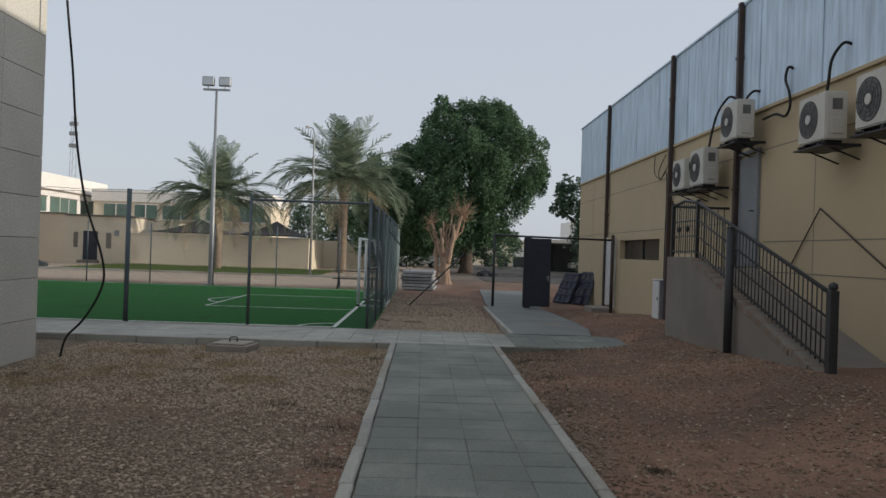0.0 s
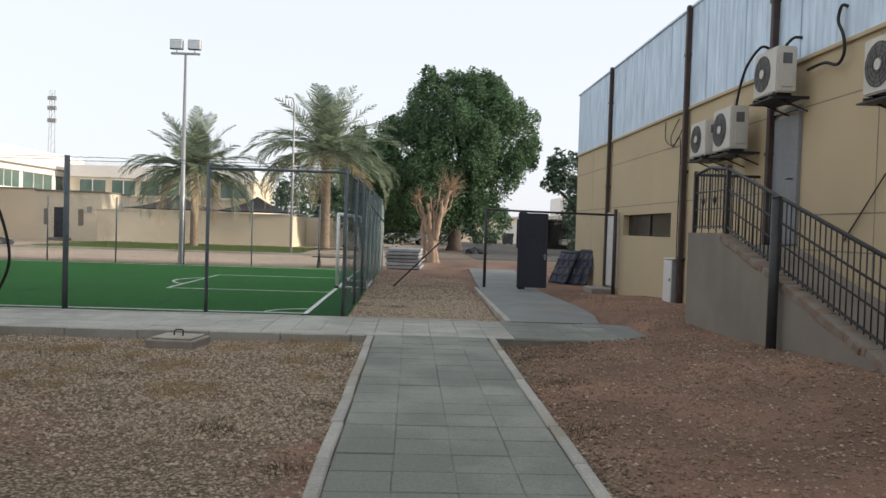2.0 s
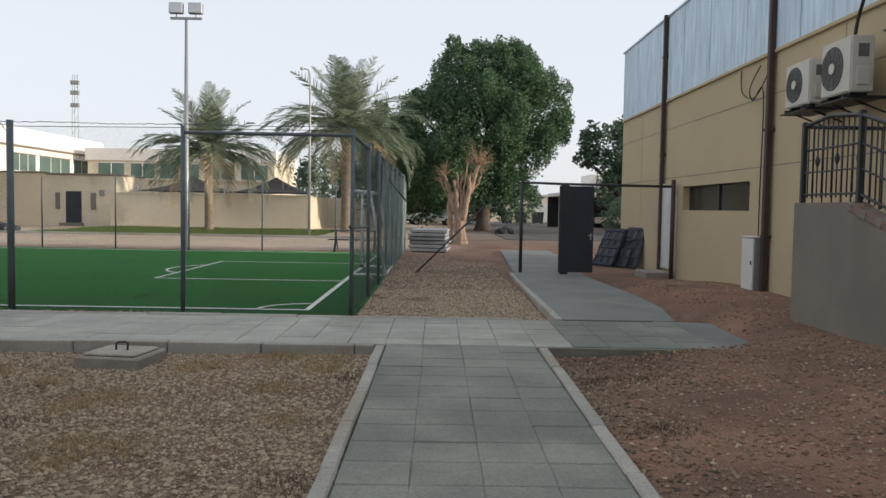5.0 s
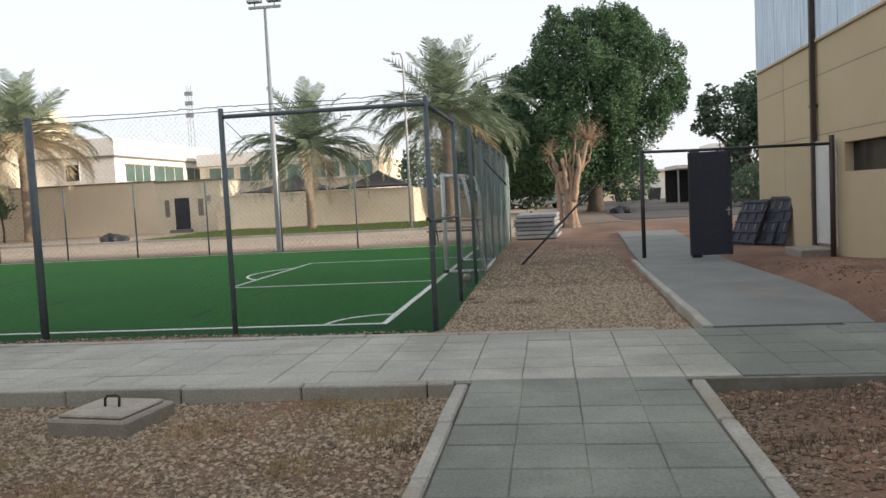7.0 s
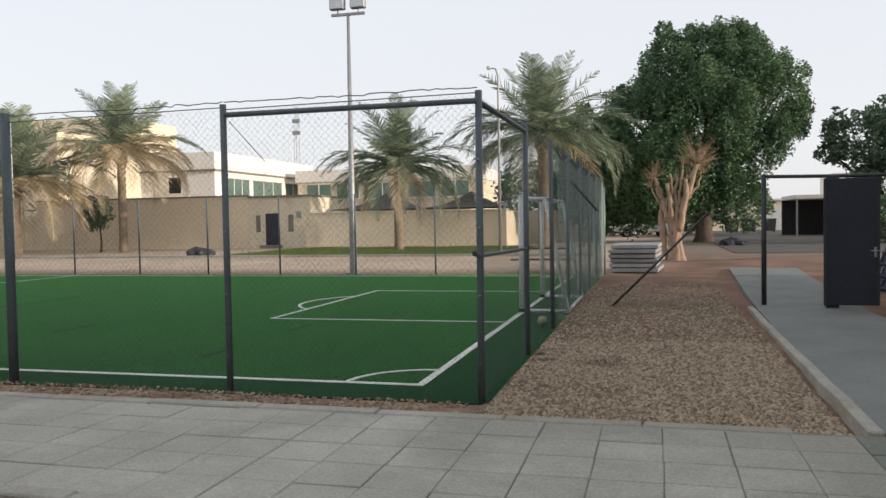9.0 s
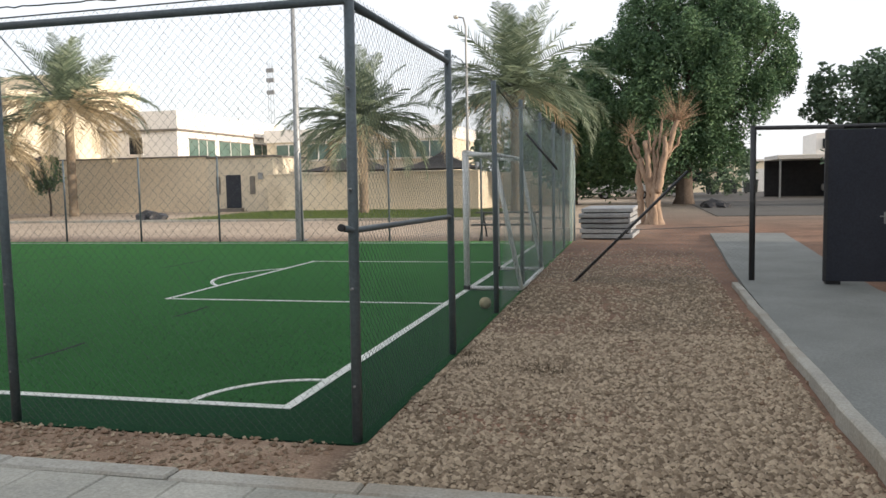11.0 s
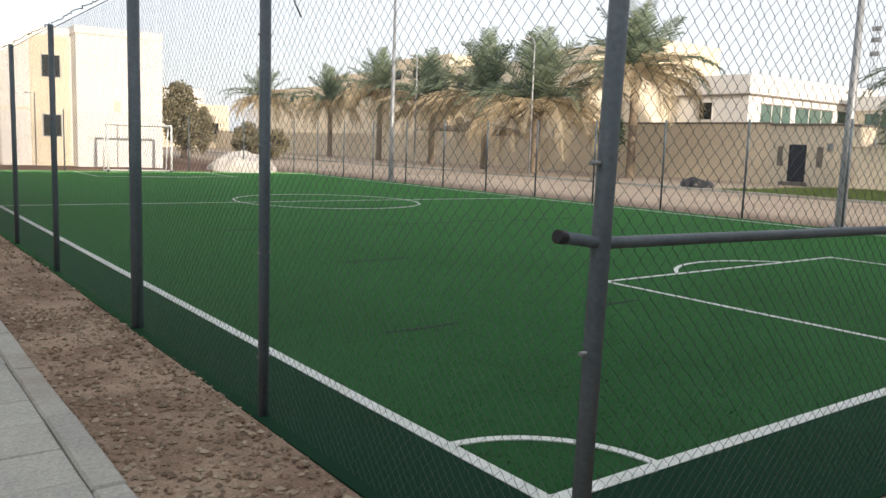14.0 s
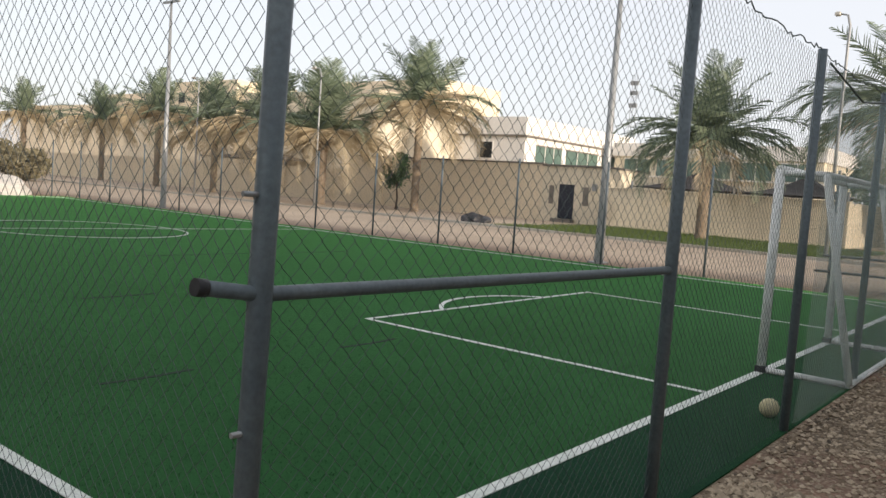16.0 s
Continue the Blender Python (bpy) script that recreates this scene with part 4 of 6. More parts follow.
cable_pts = [(-4.05, -5.4, 6.0), (-3.97, -5.4, 5.07), (-3.86, -5.4, 4.1), (-3.77, -5.4, 3.1), (-3.62, -5.4, 2.25), (-3.40, -5.4, 1.6), (-3.33, -5.4, 1.21), (-3.42, -5.4, 0.9), (-3.63, -5.35, 0.58), (-3.87, -5.3, 0.33), (-3.97, -5.25, 0.03)]
fine = []
P = [Vector(p) for p in cable_pts]
for i in range(len(P) - 1):
    p0, p1, p2, p3 = P[max(i - 1, 0)], P[i], P[i + 1], P[min(i + 2, len(P) - 1)]
    for q in range(5):
        t = q / 5
        fine.append(0.5 * ((2 * p1) + (p2 - p0) * t + (2 * p0 - 5 * p1 + 4 * p2 - p3) * t * t + (3 * p1 - p0 - 3 * p2 + p3) * t ** 3))
fine.append(P[-1])
thing("hanging_cable", tube(fine, 0.017, 8), M_CABLE, "black cable hanging down to the gravel", "cable")


# ---- portal over the walk to the west ----
PXW = -13.3
portal = base("portal_building", PXW - 4, -3, 0, "cream plastered building bridging the paved walk", "building", kind="structure")


def on_portal(name, bm, material, label=""):
    bmesh.ops.translate(bm, vec=(-(PXW - 4), 3, 0), verts=bm.verts)
    return part(name, bm, material, portal, label)


on_portal("pillar", box(PXW - 0.5, -1.36, -0.1, PXW, -0.92, 3.08, 0.01), M_CREAM2)
on_portal("pillar", box(PXW - 9.0, -1.36, -0.1, PXW - 8.5, -0.92, 3.08, 0.01), M_CREAM2)
on_portal("lintel", box(PXW - 9.0, -8.0, 3.08, PXW, -0.90, 5.2, 0.01), M_CREAM2)
on_portal("hanging_panel", box(PXW - 9.0, -8.0, 1.75, PXW - 8.8, -1.37, 3.08), M_STAIR)
on_portal("side_wall", box(PXW - 9.0, -8.0, -0.1, PXW - 0.4, -7.7, 3.08), M_CREAM2)


# ---- white two-storey building beyond the far goal ----
white = base("white_building", -44, 4, 0, "white plastered two-storey building in low sunlight", "building", kind="structure")


def on_white(name, bm, material, parent=None, label=""):
    bmesh.ops.translate(bm, vec=(44, -4, 0), verts=bm.verts)
    return part(name, bm, material, parent or white, label)


on_white("wing", box(-50, 6.6, -0.1, -38, 10.45, 6.05), M_WHITE)
on_white("parapet", box(-50.05, 6.55, 6.05, -37.95, 10.5, 6.4, 0.01), M_WHITE)
on_white("main_block", box(-50, -6, -0.1, -39, 6.6, 5.95), M_WHITE)
on_white("parapet", box(-50.05, -6.0, 5.95, -38.95, 6.545, 6.3, 0.01), M_WHITE)
on_white("window_bay", box(-39, 4.85, -0.1, -38.9, 6.5, 5.9), M_CREAM2)
for z in (1.4, 4.08):
    w = on_white("window", box(-38.9, 5.34, z, -38.86, 6.08, z + 0.95), M_GLASS)
    for y0, y1, z0, z1 in ((5.30, 5.34, z - 0.04, z + 0.99), (6.08, 6.12, z - 0.04, z + 0.99), (5.34, 6.08, z - 0.04, z), (5.34, 6.08, z + 0.95, z + 0.99)):
        on_white("window_frame", box(-38.9, y0, z0, -38.84, y1, z1), M_GALV)
on_white("band", box(-39.0, -6, 2.55, -38.96, 5.14, 2.65), M_CREAM2)
for y in (3.6, 1.2, -1.2):
    on_white("drain_pipe", tube([(-38.95, y, 0), (-38.95, y, 5.9)], 0.04, 6), M_WHITE)
on_white("pipe", tube([(-38.9, 5.0, 0.0), (-38.9, 5.0, 3.3), (-38.9, 4.6, 3.3)], 0.03, 6), M_GALV)
on_white("wall_plate", box(-38.0, 8.2, 2.6, -37.97, 8.5, 3.1), M_CREAM2)
on_white("aerial", tube([(-44, 2.5, 6.2), (-44, 2.5, 7.2), (-44, 3.4, 7.1)], 0.02, 5), M_GALV)


# ---- compound wall and houses to the north ----
CWY = 40.6
cwall = base("compound_wall", -28, CWY, 0, "long tan plastered compound wall", "wall", kind="structure")


def on_cw(name, bm, material, label=""):
    bmesh.ops.translate(bm, vec=(28, -CWY, 0), verts=bm.verts)
    return part(name, bm, material, cwall, label)


on_cw("wall_panel", box(-41.0, CWY, -0.2, -24.3, CWY + 0.3, 3.45), M_TAN)
on_cw("wall_cap", box(-41.0, CWY - 0.06, 3.45, -24.3, CWY + 0.36, 3.55, 0.01), M_STAIR)
on_cw("wall_panel", box(-220, CWY + 0.5, -0.2, -41.0, CWY + 0.8, 2.5), M_TAN)
on_cw("wall_panel", box(-19.8, 39.6, -0.2, -6.95, 39.9, 2.2), M_CREAM2)
on_cw("wall_cap", box(-19.8, 39.55, 2.2, -6.9, 39.95, 2.27, 0.01), M_CREAM2)
on_cw("wall_panel", box(-7.25, 39.9, -0.2, -6.95, 47.5, 2.2), M_CREAM2)
on_cw("wall_panel", box(-6.95, 47.5, -0.2, -2.0, 47.8, 2.2), M_CREAM2)

h1 = base("house", -27, 48, 0, "white flat-roofed house with green-tinted ribbon windows", "house", "houses beyond the pitch", "structure")


def on_h1(name, bm, material, parent=None, label=""):
    bmesh.ops.translate(bm, vec=(27, -48, 0), verts=bm.verts)
    return part(name, bm, material, parent or h1, label)


# front room with the black door
on_h1("front_room", box(-24.3, CWY, -0.2, -19.9, 46.0, 3.35), M_CREAM2)
on_h1("front_room_roof", box(-24.35, CWY - 0.1, 3.35, -19.85, 46.0, 3.47, 0.01), M_STAIR)
on_h1("door", box(-23.06, CWY - 0.05, 0.25, -22.06, CWY - 0.005, 2.3), M_GATE, None, "black steel door")
on_h1("door_step", box(-23.3, CWY - 0.5, -0.1, -21.9, CWY - 0.051, 0.24), M_STAIR)
on_h1("window", box(-23.75, CWY - 0.04, 1.1, -23.45, CWY - 0.005, 2.2), M_STAIR)
on_h1("window", box(-21.45, CWY - 0.04, 1.1, -21.1, CWY - 0.005, 2.2), M_STAIR)
on_h1("meter_box", box(-20.85, CWY - 0.12, 2.0, -20.55, CWY - 0.005, 2.4), M_GALV)
# the villa behind: a long facade turned to the pitch's east end, its short end to the road
VX, VY0, VY1 = -36.0, 56.2, 77.0
on_h1("villa_wall", box(VX - 9, VY0, -0.2, VX, VY1, 6.4), M_WHITE)
on_h1("parapet", box(VX - 9.1, VY0 - 0.1, 6.55, VX + 0.1, VY1 + 0.1, 8.1, 0.03), M_WHITE)
on_h1("cornice", box(VX - 9.2, VY0 - 0.22, 6.4, VX + 0.22, VY1 + 0.2, 6.55, 0.01), M_STAIR)
on_h1("sill_band", box(VX, VY0 + 0.8, 4.16, VX + 0.12, VY1 - 1.0, 4.27, 0.01), M_WHITE)
for y0, y1 in ((58.0, 62.35), (63.2, 69.2), (70.2, 75.0)):
    on_h1("window", box(VX + 0.005, y0, 4.3, VX + 0.05, y1, 5.75), M_GREENGLASS, None, "green-tinted ribbon window")
    for q in (1, 2):
        ym = y0 + (y1 - y0) * q / 3
        on_h1("mullion", box(VX + 0.052, ym - 0.04, 4.3, VX + 0.09, ym + 0.04, 5.75), M_WHITE)
    on_h1("window_head", box(VX + 0.005, y0 - 0.1, 5.755, VX + 0.13, y1 + 0.1, 5.86, 0.01), M_STAIR)
on_h1("window", box(-40.6, VY0 - 0.05, 4.5, -39.35, VY0 - 0.005, 5.9), M_GLASS)
for x0, x1, z0, z1 in ((-40.68, -40.61, 4.42, 5.98), (-39.34, -39.27, 4.42, 5.98), (-40.6, -39.35, 4.42, 4.495), (-40.6, -39.35, 5.905, 5.98)):
    on_h1("window_frame", box(x0, VY0 - 0.07, z0, x1, VY0 - 0.005, z1), M_WHITE)
on_h1("wall_lamp", box(VX + 0.01, 76.0, 6.8, VX + 0.25, 76.3, 7.1, 0.03), M_GALV)
on_h1("drain_pipe", tube([(VX + 0.06, 76.2, 0), (VX + 0.06, 76.2, 7.6)], 0.06, 6), M_STAIR)
on_h1("tan_block", box(-58.0, 40.8 + 5.0, -0.2, -43.5, 58.5, 8.7), M_CREAM2)
on_h1("tan_parapet", box(-58.2, 45.65, 8.7, -43.35, 58.6, 9.1, 0.02), M_CREAM2)


h2 = base("house", -20, 56, 0, "pale grey flat-roofed house with green ribbon windows", "house", "houses beyond the pitch", "structure")


def on_h2(name, bm, material, parent=None, label=""):
    bmesh.ops.translate(bm, vec=(20, -56, 0), verts=bm.verts)
    return part(name, bm, material, parent or h2, label)


on_h2("block", box(-34.5, 70.0, -0.2, -15.5, 82, 5.85), M_CREAM2)
on_h2("parapet", box(-34.7, 69.8, 5.85, -15.3, 82, 7.1, 0.02), M_WHITE)
on_h2("ledge", box(-34.6, 69.6, 3.95, -15.4, 69.995, 4.06), M_WHITE)
for x0, x1 in ((-33.4, -30.8), (-30.1, -27.75), (-27.1, -23.2), (-22.4, -19.6), (-18.9, -16.2)):
    on_h2("window", box(x0, 69.93, 4.12, x1, 69.99, 5.6), M_GREENGLASS)
    on_h2("window_frame", box(x0 - 0.06, 69.9, 5.605, x1 + 0.06, 69.98, 5.7), M_WHITE)
    on_h2("mullion", box((x0 + x1) / 2 - 0.04, 69.88, 4.12, (x0 + x1) / 2 + 0.04, 69.925, 5.6), M_WHITE)
on_h2("low_wing", box(-24.5, 52, -0.2, -19.9, 60, 3.3), M_CREAM2)
on_h2("low_wing", box(-19.7, 50, -0.2, -12.5, 60, 3.0), M_CREAM2)

long_block = base("long_building", -78, 66, 0, "long tan building with stepped roof behind the palms", "building", kind="structure")
for x0, x1, z, y in ((-150, -120, 11.0, 64), (-120, -98, 12.5, 64), (-98, -84, 13.5, 62), (-84, -66, 11.8, 62.5), (-66, -50, 12.6, 62), (-50, -46, 9.0, 63)):
    part("block", box(x0 + 78, y - 66, -0.2, x1 + 78, y - 56, z, 0.05), M_TAN, long_block)
    for k in range(int((x1 - x0) / 4.5)):
        part("window", box(x0 + 78 + 1.2 + k * 4.5, y - 66.06, z - 2.8, x0 + 78 + 2.6 + k * 4.5, y - 66.01, z - 1.5), M_GLASS, long_block)


far_block = base("far_building", -120, 36, 0, "distant cream building with a flat roof", "building", kind="structure")
part("block", box(-8, -7, -0.2, 8, 7, 6.2), M_CREAM2, far_block)
part("upper_block", box(-4, -3, 6.2, 6, 4, 8.4), M_WHITE, far_block)
for k in range(4):
    part("window", box(8.01, -5.5 + k * 3.2, 2.0, 8.06, -4.2 + k * 3.2, 3.6), M_GLASS, far_block)


def awning(x0, x1, y0, y1, z):
    """Parking shade: cloth peaks on posts."""
    a = base("parking_shade", (x0 + x1) / 2, (y0 + y1) / 2, 0, "dark cloth parking shade on steel posts", "awning", "parking shades")
    cx, cy = (x0 + x1) / 2, (y0 + y1) / 2
    bm = bmesh.new()
    top = bm.verts.new((0, 0, z + 1.1))
    ring = [bm.verts.new((x - cx, y - cy, z)) for x, y in ((x0, y0), (cx, y0), (x1, y0), (x1, cy), (x1, y1), (cx, y1), (x0, y1), (x0, cy))]
    for i in range(8):
        bm.faces.new((top, ring[i], ring[(i + 1) % 8]))
    bmesh.ops.subdivide_edges(bm, edges=bm.edges[:], cuts=3, use_grid_fill=True)
    for v in bm.verts:
        r = max(abs(v.co.x) / (cx - x0), abs(v.co.y) / (cy - y0))
        v.co.z -= 0.9 * r * (1 - r)
    bmesh.ops.solidify(bm, geom=bm.faces[:], thickness=0.03)
    part("cloth", bm, M_SHADE, a)
    for x, y in ((x0, y0), (x1, y0), (x0, y1), (x1, y1)):
        part("pole", tube([(x - cx, y - cy, -0.1), (x - cx, y - cy, z + 0.3)], 0.06, 6), M_GALV, a)
    return a


awning(-18.7, -12.9, 41.2, 46.6, 2.45)
awning(-12.7, -7.4, 41.4, 46.8, 2.45)
awning(-43.2, -34.5, 41.8, 45.5, 2.9)
awning(-62, -50, 42, 47, 3.0)


# ---- paved walks ----
def paver_mesh(w, d, h):
    return to_mesh("paver", box(-w / 2, -d / 2, -h, w / 2, d / 2, 0, 0.006), M_PAVER)


PAVER = paver_mesh(0.394, 0.394, 0.06)
PAVER_PALE = to_mesh("paver", box(-0.197, -0.197, -0.06, 0.197, 0.197, 0, 0.006), M_PAVER_PALE)
KERBY = to_mesh("kerb_stone", box(-0.05, -0.495, -0.3, 0.05, 0.495, 0, 0.012), M_KERB)
KERBX = to_mesh("kerb_stone", box(-0.495, -0.07, -0.3, 0.495, 0.07, 0, 0.012), M_KERB)
rnd = random.Random(8)
path = base("path", 1.54, -12, 0, "straight path of grey concrete pavers between kerbs", "path", kind="structure")
part("bedding", box(-0.81, -10.0, -0.2, 0.81, 8.7, WALK - 0.012), M_JOINT, path)
WX0, WX1 = -13.2, 4.4
cross_walk = base("pavement", -4, -2.1, 0, "paved walk of pale concrete slabs along the pitch", "pavement", kind="structure")
part("bedding", box(WX0 + 4, -1.09, -0.2, WX1 + 4, 1.05, WALK - 0.012), M_JOINT, cross_walk)
branch = base("path", 3.9, 3, 0, "plain concrete path dusted with sand, leading to the gate", "path", kind="structure")


def branch_slab():
    """Concrete path from the walk through the gate, sloping down to the ground."""
    bm = bmesh.new()
    left = [(2.95, -1.0), (2.99, 0.5), (3.02, 2.5), (3.05, 4.5), (3.1, 6.8), (3.22, 10), (3.4, 13.5), (3.6, 18)]
    right = [(4.5, -1.0), (4.75, 0.5), (4.85, 2.5), (4.8, 4.5), (4.72, 6.8), (4.9, 10), (5.15, 13.5), (5.45, 18)]
    rows = []
    for (lx, ly), (rx, ry) in zip(left, right):
        z = WALK - 0.05 * smooth01(ly, -1, 5)
        rows.append([bm.verts.new((x - 3.9, y - 3, zz)) for x, y, zz in ((lx, ly, z - 0.25), (lx, ly, z), (rx, ry, z), (rx, ry, z - 0.25))])
    for a, b in zip(rows, rows[1:]):
        for k in range(3):
            bm.faces.new((a[k], b[k], b[k + 1], a[k + 1]))
    bm.faces.new(rows[0])
    bm.faces.new(rows[-1][::-1])
    bmesh.ops.recalc_face_normals(bm, faces=bm.faces)
    return bm


part("slab", branch_slab(), M_SLAB, branch)
part("end_slab", prism([(0.3, -0.2), (0.3, WALK - 0.004), (1.0, WALK - 0.02), (1.5, 0.06), (1.5, -0.2)], -6.2, -4.0), M_SLAB, branch)
for i in range(9):
    y = -0.55 + i * 0.92
    piece("kerb_stone", KERBY, branch, 2.93 + 0.012 * i - 3.9, y - 3, WALK + 0.015 - 0.05 * smooth01(y, -1, 5), rnd.uniform(-1, 1), (1, 0.92, 1))
for r in range(43):
    y = -3.14 - 0.2 - r * 0.4
    for c in range(4):
        piece("paver", PAVER, path, (c - 1.5) * 0.402 + rnd.uniform(-0.003, 0.003), y + 12 + rnd.uniform(-0.003, 0.003), WALK + rnd.uniform(-0.003, 0.003), rnd.uniform(-0.3, 0.3), (1.021, 0.985, 1), rx=rnd.uniform(-0.4, 0.4))
for r in range(18):
    for k in (-1, 1):
        y = -3.32 - 0.5 - r * 1.0
        piece("kerb_stone", KERBY, path, k * 0.868 + rnd.uniform(-0.008, 0.008), y + 12, WALK + 0.015 + rnd.uniform(-0.006, 0.006), rnd.uniform(-0.8, 0.8))
for c in range(43):
    x = WX1 - 0.2 - c * 0.41
    for r in range(5):
        # the darker PAVER east of x 2.6 carries the hall's shade in its colour
        piece("paver", PAVER_PALE if x < 2.6 else PAVER, cross_walk, x + 4 + rnd.uniform(-0.003, 0.003), -2.94 + 0.2 + r * 0.402 - 0.2 + 2.1 + rnd.uniform(-0.003, 0.003), WALK + rnd.uniform(-0.003, 0.003), rnd.uniform(-0.4, 0.4), (1.03, 1, 1), rx=rnd.uniform(-0.3, 0.3))
for c in range(18):
    x = WX1 - 0.5 - c * 1.0
    if x + 0.5 < 2.95:
        piece("kerb_stone", KERBX, cross_walk, x + 4, -1.06 + 2.1, WALK + 0.012 + rnd.uniform(-0.005, 0.005), rnd.uniform(-0.5, 0.5))
    if x < 0.3:
        piece("kerb_stone", KERBX, cross_walk, x + 4, -3.22 + 2.1, WALK + 0.012 + rnd.uniform(-0.005, 0.005), rnd.uniform(-0.5, 0.5))

piece("kerb_stone", KERBX, cross_walk, 0.505 + 4, -3.22 + 2.1, WALK + 0.012, 0, (0.2, 1, 1))

# ---- manhole ----
M_LIDTOP = mat("manhole_lid_concrete", (0.40, 0.37, 0.31), (0.32, 0.29, 0.24), rough=0.95, scale=4, fine=45, bump=0.5, c3=(0.24, 0.20, 0.15), patch=0.45)
man = base("manhole", -1.86, -3.84, 0.0, "raised concrete manhole with a lid and iron handle", "manhole", rz=-8)
part("collar", box(-0.33, -0.30, -0.2, 0.33, 0.30, 0.135, 0.016), M_LIDC, man)
part("lid", box(-0.27, -0.25, 0.135, 0.27, 0.25, 0.16, 0.01), M_LIDTOP, man, "pale concrete lid")
part("handle", tube([(-0.06, 0, 0.155), (-0.065, 0.01, 0.215), (-0.045, 0.015, 0.235), (0.04, 0.015, 0.24), (0.06, 0.01, 0.225), (0.06, 0, 0.155)], 0.010, 6), M_IRON, man, "bent iron handle")


# ---- trees ----
def leaf_cloud(blobs, count, size, seed, material, name):
    """Small leaf blades on the outside of several lumps."""
    rnd = random.Random(seed)
    more = []
    for (cx, cy, cz, rx, rz) in blobs:          # twiggy tufts on each lump
        for _ in range(13):
            d = Vector((rnd.gauss(0, 1), rnd.gauss(0, 1), rnd.gauss(0.35, 0.9))).normalized()
            k = rnd.uniform(0.2, 0.42)
            more.append((cx + d.x * rx * 0.92, cy + d.y * rx * 0.92, cz + d.z * rz * 0.92, rx * k * 0.72, rz * k * 1.3))
    blobs = list(blobs) + more
    tot = sum(b[3] * b[4] for b in blobs)
    verts, faces = [], []
    for (cx, cy, cz, rx, rz) in blobs:
        n = int(count * rx * rz / tot)
        for _ in range(n):
            d = Vector((rnd.gauss(0, 1), rnd.gauss(0, 1), rnd.gauss(0, 1))).normalized()
            r = rnd.uniform(0.25, 1.06) ** 0.55 * (1 + 0.35 * noise.noise(d * 2.3 + Vector((cx, cy, cz))) + 0.12 * noise.noise(d * 6 + Vector((cz, cx, cy))))
            p = Vector((cx + d.x * rx * r, cy + d.y * rx * r, cz + d.z * rz * r))
            s = size * rnd.uniform(0.6, 1.3)
            a = Vector((rnd.gauss(0, 1), rnd.gauss(0, 1), rnd.gauss(0, 0.7))).normalized()
            b = a.cross(Vector((rnd.gauss(0, 1), rnd.gauss(0, 1), rnd.gauss(0, 1)))).normalized()
            k = len(verts)
            verts += [tuple(p - a * s), tuple(p + b * s * 0.45), tuple(p + a * s), tuple(p - b * s * 0.45)]
            faces.append((k, k + 1, k + 2, k + 3))
    return from_arrays(name, verts, faces, material)


def tree(x, y, blobs, count, size, seed, label, trunk_r=0.35, fork=2.5, material=None):
    rnd = random.Random(seed)
    t = base("tree", x, y, 0, label, "tree", "trees")
    bm = tube([(0, 0, -0.2), (0.05, 0, 0.5), (0.02, 0.05, fork * 0.6), (0, 0, fork)], [trunk_r * 1.5, trunk_r * 1.05, trunk_r, trunk_r * 0.9], 10)
    part("trunk", bm, M_BARK2, t)
    for b in blobs:
        e = Vector(b[:3])
        s = Vector((0, 0, fork - 0.2))
        mid = s.lerp(e, 0.5) + Vector((rnd.uniform(-.3, .3), rnd.uniform(-.3, .3), 0.4))
        part("limb", tube([s, mid, e], [trunk_r * 0.55, trunk_r * 0.35, trunk_r * 0.12], 7), M_BARK2, t)
    crown = new("crown", leaf_cloud(blobs, count, size, seed, material or M_LEAF, "crown"))
    crown.parent = t
    return t


